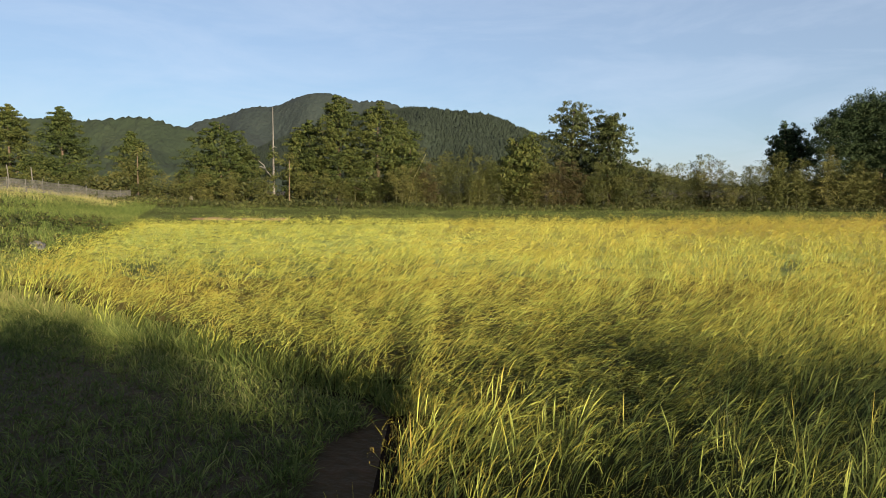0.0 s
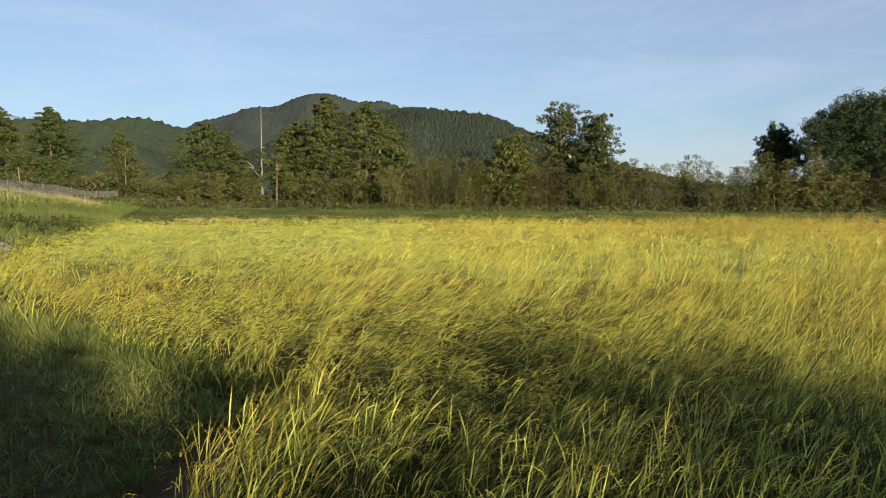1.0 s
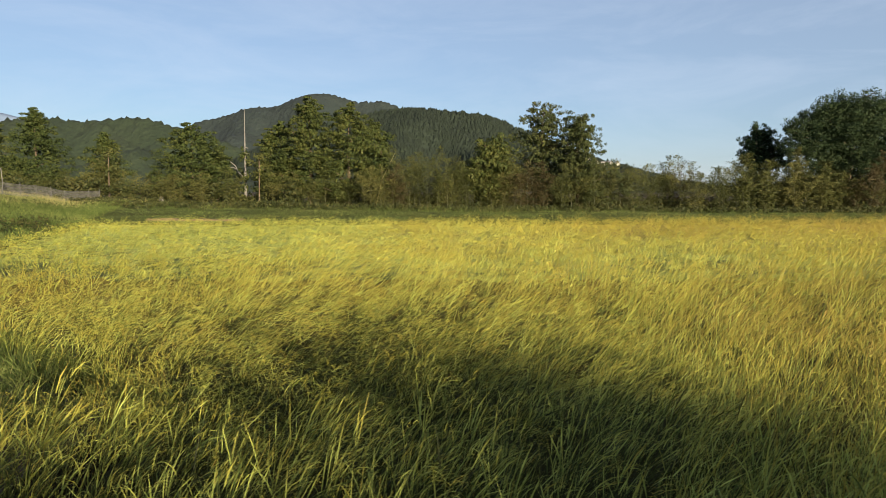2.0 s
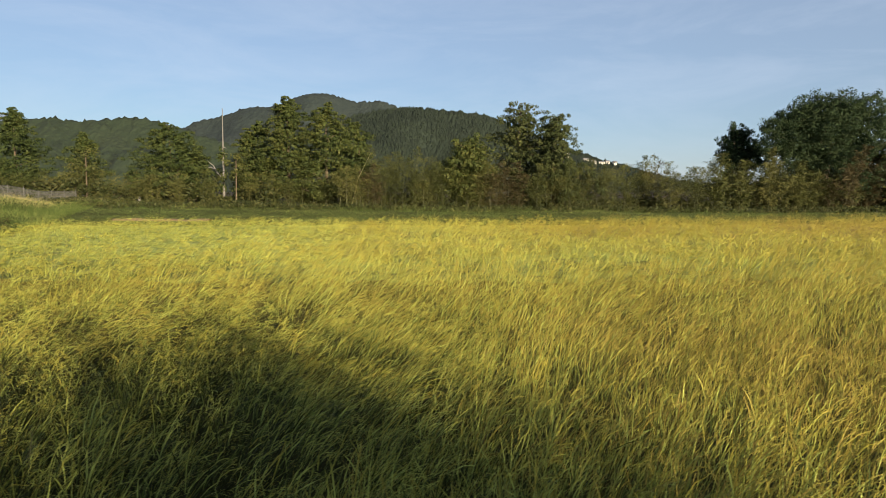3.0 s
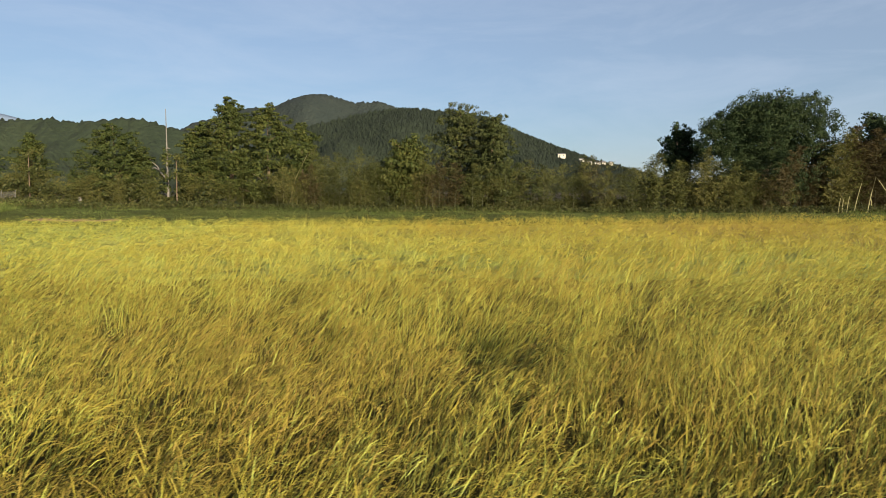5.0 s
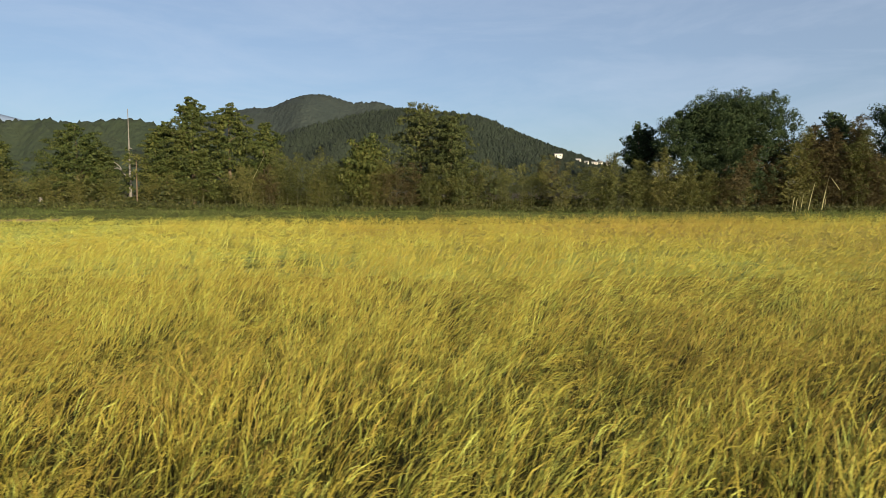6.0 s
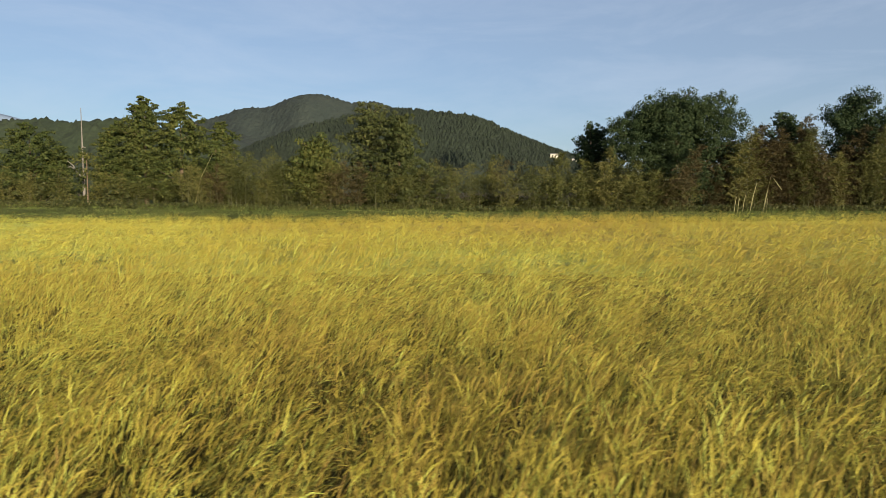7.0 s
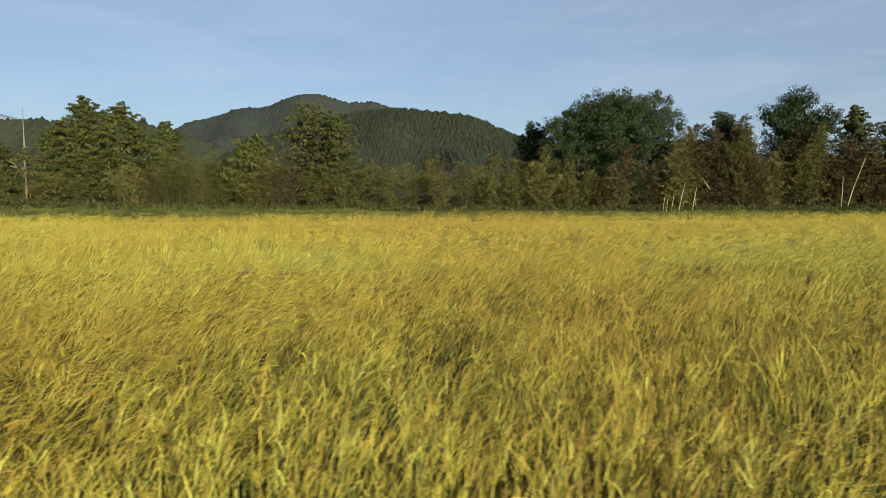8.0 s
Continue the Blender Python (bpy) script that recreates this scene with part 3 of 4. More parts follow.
def broadleaf(name, x, y, top, lobes, seed, label, material, size=0.12, per=44, tuft=(0.35, 0.7), count=22, girth=0.22, bare=0.15):
    """lobes: (dx, dy, height over the ground, radius across, radius up)."""
    rng = np.random.RandomState(seed)
    z0 = rooted(x, y)
    H = top - z0
    tree = thing(name, x, y, z0, label, "tree", "trees at the wood's edge")
    cs, rs = [], []
    for dx, dy, h, ra, ru, *dense in lobes:
        k = int(count * (0.4 + ra * ru / 2.0) * (dense[0] if dense else 1))
        d = rng.normal(size=(k, 3))
        d /= np.linalg.norm(d, axis=1)[:, None]
        q = rng.uniform(0.55, 1.0, k)[:, None]
        bump_r = 1 + 0.15 * np.sin(5 * d[:, :1] + 7 * d[:, 2:3] + seed)
        cs.append(np.array([dx, dy, h]) + d * q * bump_r * np.array([ra, ra, ru]))
        rs.append(rng.uniform(*tuft, k))
    c, r = np.concatenate(cs), np.concatenate(rs)
    ok = c[:, 2] > 0.25
    c, r = c[ok], r[ok]
    lv, lf = leaves(c, r, per, size, rng, loose=0.22)
    iv, jf = leaves(np.concatenate([c * np.array([0.72, 0.72, 0.95]), c * np.array([0.4, 0.4, 0.92])]), np.concatenate([r, r]) * 0.9, 12, size * 1.5, rng)
    child("crown", mesh_of("crown", *joined([(lv, lf), (iv, jf)]), material), tree)
    hz = max(l[2] for l in lobes)
    zs = np.linspace(-0.1, hz, 8)
    line = np.stack([0.12 * np.sin(zs * 0.8 + seed), 0.1 * np.cos(zs * 0.6 + seed) - 0.1, zs], -1)
    trunk = tube(line, np.linspace(girth, girth * 0.25, 8), 9)
    bole = child("trunk", mesh_of("trunk", *trunk, BARK), tree)
    for limb in limbs_to(c, hz, rng, 20, girth * 0.3):
        child("limb", mesh_of("limb", *limb, BARK), bole)
    return tree


def bamboo(x, y, top, half, seed, label, material, culms=3, lean=0.0, thick=1.0):
    """Culms that each carry a feathered plume: paired side fronds, long below and short at the nodding tip."""
    rng = np.random.RandomState(seed)
    z0 = rooted(x, y)
    H = top - z0
    clump = thing("bamboo_clump", x, y, z0, label, "bamboo", "bamboo thicket at the wood's edge")
    vs = []
    for i in range(culms):
        a = rng.uniform(0, 6.28)
        bx, by = rng.uniform(-0.75, 0.75) * half * (0.3 if i == 0 else 1), rng.uniform(-0.5, 0.5) * half
        h = H * (1.0 if i == 0 else rng.uniform(0.5, 0.86))
        bend = rng.uniform(0.2, 0.7) * half * (0.5 if i == 0 else 1)
        s = np.linspace(0, 1, 9)
        line = np.stack([bx + bend * np.cos(a) * s ** 2.4 + lean * H * s ** 1.5, by + bend * np.sin(a) * s ** 2.4, h * (s - 0.05 * s ** 4)], -1)
        v, f = tube(line, np.linspace(0.022, 0.005, 9), 5)
        child("culm", mesh_of("culm", v, f, GREEN_CULM), clump)
        m = int((4.4 * h + 8) * thick)
        t = np.clip(0.06 + 0.92 * np.linspace(0, 1, m) + rng.normal(0, 0.012, m), 0.03, 1)
        root = np.stack([np.interp(t, s, line[:, j]) for j in range(3)], -1)
        ba = 2.4 * np.arange(m) + rng.normal(0, 0.5, m)
        reach = half * np.interp(t, [0.1, 0.25, 0.5, 0.75, 0.92, 1.0], [0.62, 0.84, 0.74, 0.52, 0.30, 0.12]) * rng.uniform(0.45, 1.15, m)
        k = 9
        w = np.tile(np.linspace(0.08, 1.0, k), m) + rng.normal(0, 0.05, m * k)
        root, ba, reach = np.repeat(root, k, 0), np.repeat(ba, k), np.repeat(reach, k)
        # side fronds rise from the culm and nod at their ends
        q = root + np.stack([np.cos(ba) * reach * w, np.sin(ba) * reach * w, reach * (1.6 * w - 0.7 * np.abs(w) ** 2.6)], -1)
        # narrow leaves along each frond, pointing on and down
        per = 3
        q = np.repeat(q, per, 0) + rng.normal(0, 0.085, (len(q) * per, 3))
        n = len(q)
        d = np.stack([np.cos(np.repeat(ba, per)), np.sin(np.repeat(ba, per)), np.repeat(1.1 - 1.6 * w, per)], -1) + rng.normal(0, 0.38, (n, 3))
        d /= np.linalg.norm(d, axis=1)[:, None]
        side = np.cross(d, rng.normal(size=(n, 3)) + np.array([0, -0.6, 0.5]))
        side /= np.linalg.norm(side, axis=1)[:, None]
        ln = rng.uniform(0.075, 0.135, n)[:, None] * (1 + 0.5 * (thick > 1.1))
        vs.append(np.stack([q - d * ln * 0.3, q + d * ln * 0.5 + side * ln * 0.19, q + d * ln * 1.6, q + d * ln * 0.5 - side * ln * 0.19], 1).reshape(-1, 3))
    v = np.concatenate(vs)
    child("foliage", mesh_of("foliage", v, np.arange(len(v)).reshape(-1, 4), material), clump)
    return clump


def pine(x, y, top, half, seed, label, shape):
    """Limbs in loose tiers, each ending in flat pads of upright needle tufts; shape: how wide the crown is from foot to top."""
    rng = np.random.RandomState(seed)
    z0 = rooted(x, y)
    H = top - z0
    tree = thing("pine_tree", x, y, z0, label, "tree", "trees at the wood's edge")
    tiers = 12
    u = np.repeat((np.arange(tiers) + 0.3) / tiers, 10) + rng.normal(0, 0.035, tiers * 10)
    k = len(u)
    a = np.tile(np.arange(10) * 0.628, tiers) + np.repeat(rng.uniform(0, 6.28, tiers), 10) + rng.normal(0, 0.2, k)
    R = half * np.interp(u, np.linspace(0, 1, len(shape)), shape) * (1 + 0.2 * np.sin(2 * a + seed + 3 * u))
    rr = R * np.where(np.arange(k) % 3 == 0, rng.uniform(0.2, 0.6, k), rng.uniform(0.7, 1.0, k))
    c = np.stack([rr * np.cos(a), rr * np.sin(a), H * (0.12 + 0.86 * np.clip(u, 0, 1)) - 0.12 * rr], -1)
    j = 12
    wide = np.repeat(np.interp(u, [0, 0.7, 1], [0.5, 0.42, 0.30]), j)[:, None]
    c2 = np.repeat(c, j, 0) + rng.normal(0, 1, (k * j, 3)) * np.array([1, 1, 0.29]) * wide
    lv, lf = leaves(c2, rng.uniform(0.13, 0.26, k * j), 18, 0.085, rng, slim=0.4, squash=0.75, droop=-0.5)
    iv, jf = leaves(c * np.array([0.55, 0.55, 0.95]) - np.array([0, 0, 0.15]), rng.uniform(0.4, 0.65, k), 26, 0.16, rng, squash=0.6)
    child("crown", mesh_of("crown", *joined([(lv, lf), (iv, jf)]), PINE), tree)
    zs = np.linspace(-0.1, H * 0.93, 9)
    wob = np.stack([0.10 * np.sin(zs * 0.6 + seed), 0.08 * np.cos(zs * 0.9 + seed), zs], -1)
    trunk = tube(wob, np.linspace(0.2, 0.04, 9), 9)
    bole = child("trunk", mesh_of("trunk", *trunk, BARK), tree)
    for limb in limbs_to(c, H, rng, 30, 0.05):
        child("limb", mesh_of("limb", *limb, BARK), bole)
    return tree


def across(bearing, depth):
    """Where a bearing seen from the path's start lies at that distance."""
    return 0.14 + (bearing - 784) / 1099 * depth


def height(rise, depth, eye=2.31, level=336):
    """How high a line of sight from the path's start has come at that distance."""
    return eye + (level - rise) * depth / 1099


GREEN_CEDAR = "tall olive-green cedar with a plumed crown at the wood's edge"
for bearing, rise, half_w, depth, seed, sharp in (
        (10, 182, 58, 64.0, 1, 1.2), (105, 186, 58, 64.5, 2, 1.3), (228, 234, 44, 64.0, 3, 1.2), (386, 214, 78, 61.0, 4, 0.9),
        (598, 165, 58, 60.2, 5, 1.0), (546, 208, 42, 61.2, 6, 1.0), (526, 226, 32, 61.4, 7, 0.8), (668, 178, 64, 59.3, 8, 0.9),
        (712, 213, 44, 64.6, 9, 0.9), (726, 246, 34, 60.0, 12, 0.9), (430, 262, 40, 62.0, 10, 1.0), (-55, 200, 60, 66.0, 11, 1.2)):
    conifer(across(bearing, depth), depth * 1.02, height(rise - 4, depth), 1.15 * half_w * depth / 1099, 100 + seed, GREEN_CEDAR, sharp=sharp)

# broad tree, and the two pines with open, tiered crowns
broadleaf("broadleaf_tree", across(925, 56.5), 57.2, height(233, 56.5),
          [(0, 0, 4.6, 2.1, 2.2), (-1.3, -0.2, 3.2, 1.7, 1.6), (1.2, 0, 3.4, 1.8, 2.0), (0.2, 0, 5.7, 1.3, 1.1), (0, 0, 1.8, 2.0, 1.4)], 201,
          "rounded yellow-green broadleaf tree with dense foliage", CEDAR)
pine(across(1016, 58), 59.2, height(178, 58), 3.1, 202, "dark green pine with a heaped tiered crown", (0.9, 1.0, 1.05, 1.0, 0.95, 0.85, 0.75, 0.42))
pine(across(1080, 56.2), 57.2, height(200, 56.2), 2.9, 203, "green pine with gaps of sky between its flat pads", (1.3, 1.3, 1.2, 1.05, 0.9, 0.7, 0.5, 0.28))

# the great dark tree and its neighbours
broadleaf("broadleaf_tree", 40.9, 58.5, 11.4,
          [(0, 0, 7.6, 4.7, 3.3), (-3.0, -0.3, 6.9, 2.9, 2.7), (3.4, 0, 7.3, 2.8, 2.6), (0.2, 0, 9.6, 3.0, 1.6), (4.0, 0, 9.7, 1.5, 1.2), (-4.4, 0, 4.6, 2.4, 2.4), (4.2, 0, 4.6, 2.8, 2.6), (0, -0.6, 3.4, 4.2, 2.6), (-2.3, 0, 8.6, 2.0, 1.4), (-2.4, -0.4, 1.9, 2.6, 1.6), (2.4, -0.4, 1.9, 2.6, 1.6), (-5.0, -0.2, 6.7, 1.7, 1.6), (-3.3, 0, 9.0, 1.7, 1.1), (-5.0, 0, 7.7, 1.3, 1.1), (5.5, 0, 8.7, 1.4, 1.3, 0.7), (6.0, 0, 6.4, 1.4, 1.6, 0.8)], 204,
          "huge dark green broadleaf tree with a domed crown", BROAD, count=30, girth=0.45, size=0.085, per=50, tuft=(0.32, 0.62))
broadleaf("broadleaf_tree", 33.8, 62.0, 8.9,
          [(0.3, 0, 7.8, 0.9, 0.7), (-0.9, 0, 6.6, 0.9, 0.7), (1.5, 0, 7.2, 0.9, 0.7), (1.2, 0, 5.8, 1.5, 1.2), (2.7, 0, 5.4, 1.2, 1.7), (-0.6, 0, 5.2, 1.3, 0.9), (0, 0, 4.0, 1.8, 1.4), (0.4, 0, 2.2, 1.9, 1.4)], 205,
          "dark broadleaf tree with a ragged open crown", BROAD, tuft=(0.2, 0.4), girth=0.2, count=36, per=24, size=0.10)
broadleaf("broadleaf_tree", 52.6, 60.5, 9.7,
          [(0, 0, 8.1, 1.5, 1.2), (-1.3, 0, 6.6, 1.3, 1.3), (1.3, 0, 6.2, 1.5, 1.5), (0, 0, 4.4, 2.2, 1.9), (0, 0, 2.2, 2.2, 1.6)], 206,
          "grey-green broadleaf tree with a narrow crown", BROAD, girth=0.22)
broadleaf("broadleaf_tree", 58.5, 60.0, 11.7,
          [(0.6, 0, 10.2, 1.8, 1.3), (-1.9, 0, 8.9, 1.3, 1.1), (-1.3, 0, 8.7, 1.6, 1.4), (2.2, 0, 7.8, 2.2, 1.7), (3.3, 0, 8.5, 1.4, 1.3), (0, 0, 6.2, 3.2, 2.2), (-1.2, 0, 3.9, 2.6, 2.0), (1.5, 0, 3.6, 2.6, 2.0)], 207,
          "tall dark green broadleaf tree with a heaped crown", BROAD, girth=0.3, count=30, per=40, size=0.095)
conifer(64.6, 60.0, 10.6, 3.4, 131, "dark conifer with a pointed crown beside a broadleaf tree", 1.0, 0.12, PINE, 1.1)
conifer(68.6, 60.0, 10.6, 3.2, 132, "dark conifer with a pointed crown beside a broadleaf tree", 1.0, 0.12, PINE, 1.1)
broadleaf("broadleaf_tree", 73.5, 61.0, 10.0, [(0, 0, 7.0, 2.2, 2.0), (-1.4, 0, 5.0, 2.2, 2.0), (1.4, 0, 4.6, 2.4, 2.2), (0, 0, 2.4, 2.6, 1.8)], 208, "dark green broadleaf tree with a heaped crown", BROAD, girth=0.3)

# bamboo and canes along the wood's edge
ri = random.Random(5)
LIVE, SERE = "feathery olive bamboo clump with nodding tips", "withered rust-brown bamboo clump"
spots = []
for bearing in range(20, 330, 34):
    spots.append((bearing, ri.uniform(282, 312), 61.5, 0.0))
for bearing in (330, 370, 410, 448, 545, 585, 625, 665, 705, 745):
    spots.append((bearing, ri.uniform(296, 322), 58.0, 0.0))
for bearing, rise in ((750, 262), (772, 282), (800, 268), (830, 258), (856, 278), (885, 290), (915, 300), (945, 295)):
    spots.append((bearing, rise, 57.0 if rise > 270 else 59.5, 0.0))
for bearing in range(716, 975, 23):
    spots.append((bearing, ri.uniform(274, 300), 55.6 + ri.uniform(-0.4, 0.4), 0.0))
for bearing in range(985, 1130, 30):
    spots.append((bearing, ri.uniform(286, 300), 54.5, 0.0))
for bearing in range(1125, 1600, 27):
    spots.append((bearing, ri.uniform(272, 312), 55.0 + ri.uniform(-1, 2.5), 0.0))
for bearing in range(1112, 1560, 36):
    spots.append((bearing, ri.uniform(284, 297), 58.0 + ri.uniform(-0.5, 1.5), 0.0))
for i, (bearing, rise, depth, lean) in enumerate(spots):
    sere = bearing in (985, 1015) or i % 37 == 30
    bamboo(across(bearing, depth), depth + 0.4, height(rise, depth) + 0.15, ri.uniform(1.1, 1.7), 300 + i, SERE if sere else LIVE, RUST if sere else BAMBOO, 4)
for i in range(25):
    X = 44.2 + i * 1.15
    top = (6.0, 7.4, 8.4, 8.9, 8.6, 8.9, 9.2, 8.4, 7.6)[i % 9] * ri.uniform(0.88, 1.0) if X < 60 else ri.uniform(5.3, 7.4)
    sere = i % 5 in (0, 1, 3)
    bamboo(X, 56.8 + ri.uniform(-0.8, 1.5), top, ri.uniform(1.5, 2.1), 400 + i, SERE if sere else LIVE, RUST if sere else BAMBOO, 5, ri.uniform(-0.08, 0.14), 1.5)
for X, top, lean, sere in ((29.2, 5.7, 0.02, 0), (31.6, 5.0, -0.04, 0), (33.7, 6.2, 0.03, 0), (36.2, 4.9, 0.10, 0), (39.6, 6.3, 0.28, 1)):
    bamboo(X, 54.3, top, 1.25, 450 + int(X), SERE if sere else LIVE, RUST if sere else BAMBOO, 3, lean, 1.35)
bamboo(52.2, 57.0, 9.5, 1.9, 440, SERE, RUST, 5, 0.03, 1.5)


def cane(points, radius, label):
    x, y, z = points[0]
    ob = mesh_of("cane", *tube(np.asarray(points) - np.asarray(points[0]), np.linspace(radius, radius * 0.6, len(points)), 7), CULM)
    c = new("bamboo_cane", ob)
    c.location = (x, y, z)
    return tagged(c, label, "bamboo cane", "bare canes at the wood's edge")


for X, lean, top in ((43.3, 0.15, 1.7), (43.6, 0.1, 1.6), (44.0, 0.2, 1.9), (44.6, 0.5, 2.9), (46.0, 0.0, 1.6)):
    cane([(X, 51.2, rooted(X, 51.2)), (X + lean * 0.5, 51.2, 0.4 + top / 2), (X + lean, 51.2, top)], 0.03, "thin pale leaning bamboo cane")
cane([(45.7, 51.2, rooted(45.7, 51.2)), (45.95, 51.2, 2.0), (46.25, 51.2, 3.45), (46.7, 51.2, 2.9), (47.15, 51.2, 2.3)], 0.042, "pale broken bamboo cane with its top snapped over")
cane([(60.2, 53.8, rooted(60.2, 53.8)), (60.7, 53.8, 2.4), (61.6, 53.8, 5.0)], 0.045, "long pale bamboo cane leaning against the thicket")
cane([(60.0, 54.2, rooted(60, 54.2)), (60.0, 54.2, 2.0), (60.02, 54.2, 3.4)], 0.035, "short pale bamboo cane standing upright")
cane([(across(722, 57), 55.6, rooted(across(722, 57), 55.6)), (across(735, 57), 55.6, 3.4), (across(756, 57), 55.8, 5.6)], 0.05, "long pale bamboo cane leaning against the thicket")

# weeds and scrub under the trees, each bush on its own
for i in range(64):
    X = -46 + i * 1.95 + ri.uniform(-0.5, 0.5)
    Y = 58.5 + ri.uniform(-1.5, 2.5)
    h = ri.uniform(1.4, 2.8) if X < 14 else ri.uniform(0.9, 1.5)
    if abs(X + 16.2) < 2.4:
        h = 1.2
    rng = np.random.RandomState(500 + i)
    bush = thing("bush", X, Y, rooted(X, Y), "tangled dark green undergrowth below the trees", "bush", "undergrowth at the wood's edge")
    k = 46
    d = rng.normal(size=(k, 3))
    d /= np.linalg.norm(d, axis=1)[:, None]
    c = np.array([0, 0, h * 0.45]) + d * rng.uniform(0.4, 1, k)[:, None] * np.array([1.5, 1.0, h * 0.5])
    c[:, 2] = np.abs(c[:, 2])
    lv, lf = leaves(c, rng.uniform(0.25, 0.5, k), 16, 0.15, rng)
    child("foliage", mesh_of("foliage", lv, lf, WEED), bush)
    stems = [tube([(0, 0, -0.05), q * np.array([0.5, 0.5, 0.5]), q], [0.03, 0.02, 0.01], 5) for q in c[:7]]
    child("stem", mesh_of("stem", *joined(stems), BARK), bush)
for i in range(17):
    X = 34.5 + i * 2.4 + ri.uniform(-0.5, 0.5)
    Y = 61.8 + ri.uniform(-0.6, 1.2)
    h = ri.uniform(2.6, 3.8)
    rng = np.random.RandomState(600 + i)
    bush = thing("bush", X, Y, rooted(X, Y), "dense dark shrub behind the bamboo thicket", "bush", "undergrowth at the wood's edge")
    k = 34
    d = rng.normal(size=(k, 3))
    d /= np.linalg.norm(d, axis=1)[:, None]
    c = np.array([0, 0, h * 0.5]) + d * rng.uniform(0.4, 1, k)[:, None] * np.array([1.7, 1.0, h * 0.5])
    c[:, 2] = np.abs(c[:, 2])
    child("foliage", mesh_of("foliage", *leaves(c, rng.uniform(0.35, 0.6, k), 20, 0.18, rng), BROAD), bush)
    stems = [tube([(0, 0, -0.05), q * 0.5, q], [0.04, 0.03, 0.01], 5) for q in c[:6]]
    child("stem", mesh_of("stem", *joined(stems), BARK), bush)
rng = np.random.RandomState(90)
n = 6500
wx, wy = rng.uniform(-46, 74, n), 49.0 + 8.5 * rng.uniform(0, 1, n) ** 0.7
c = np.stack([wx, wy, land(wx, wy) + rng.uniform(0.05, 0.6, n) * (0.6 + 0.5 * waves(wx, wy, 91, 0.8))], -1)
lv, lf = leaves(c, rng.uniform(0.15, 0.35, n), 6, 0.105, rng)
tagged(new("weed_belt", mesh_of("weed_belt", lv, lf, WEED)), "belt of tall green weeds below the trees", "weeds", kind="stuff")

# the bare snag with ivy on its foot
sx, sd = across(483, 61.6), 62.2
sz = rooted(sx, sd)
snag = thing("dead_tree", sx, sd, sz, "bleached dead trunk with ivy and one broken limb", "tree")
zs = np.linspace(0, height(192, 61.6) - sz, 10)
child("trunk", mesh_of("trunk", *tube(np.stack([0.012 * zs, 0 * zs, zs], -1), np.interp(zs, [0, 4.5, 9.2], [0.16, 0.09, 0.03]), 9), DEAD), snag)
for pts in ([(0, 0, 2.6), (-0.55, -0.1, 3.2), (-0.9, -0.1, 3.9), (-1.4, -0.15, 4.3)], [(-0.75, -0.1, 3.55), (-1.2, 0, 3.75), (-1.5, 0, 3.7)], [(0, 0, 4.9), (0.25, 0, 5.1), (0.55, 0, 5.0)], [(0, 0, 5.6), (0.2, 0, 5.7), (0.4, 0, 5.6)]):
    child("limb", mesh_of("limb", *tube(pts, np.linspace(0.09, 0.03, len(pts)), 6), DEAD), snag)
rng = np.random.RandomState(95)
c = np.stack([rng.normal(0, 0.28, 34), rng.normal(0, 0.28, 34), rng.uniform(0.6, 5.6, 34)], -1)
child("ivy", mesh_of("ivy", *leaves(c, np.full(34, 0.3), 30, 0.10, rng), CEDAR), snag)

# a lesser pale trunk beside it, and one in front of the dark cedar
for bearing, depth, top in ((513, 58.5, 275), (247, 60.5, 268)):
    X = across(bearing, depth)
    z0 = rooted(X, depth)
    H = height(top, depth) - z0
    zs = np.linspace(0, H, 7)
    t = thing("slim_tree", X, depth, z0, "slim pale trunk with thin side twigs", "tree")
    child("trunk", mesh_of("trunk", *tube(np.stack([0.02 * zs, 0 * zs, zs], -1), np.linspace(0.08, 0.04, 7), 7), BARK), t)
    rng = np.random.RandomState(int(bearing))
    c = np.stack([rng.normal(0.1, 0.5, 22), rng.normal(0, 0.4, 22), rng.uniform(0.5 * H, 1.05 * H, 22)], -1)
    child("crown", mesh_of("crown", *leaves(c, np.full(22, 0.4), 26, 0.11, rng), BAMBOO), t)

# broad-leaved weeds on the near bank
rng = np.random.RandomState(92)
n = 1500
wx, wy = rng.uniform(-24, -9, n), rng.uniform(13, 34, n)
ok = (left_edge(wy) - wx > 0.5) & (wx > -0.78 * wy - 1) & (waves(wx, wy, 93, 0.7) + 0.5 * rng.uniform(-1, 1, n) > 0.0)
wx, wy = wx[ok], wy[ok]
c = np.stack([wx, wy, land(wx, wy) + rng.uniform(0.1, 0.45, len(wx))], -1)
lv, lf = leaves(c, rng.uniform(0.12, 0.28, len(wx)), 14, 0.07, rng)
tagged(new("bank_weeds", mesh_of("bank_weeds", lv, lf, WEED)), "leafy dark green weeds on the grassy bank", "weeds", kind="stuff")

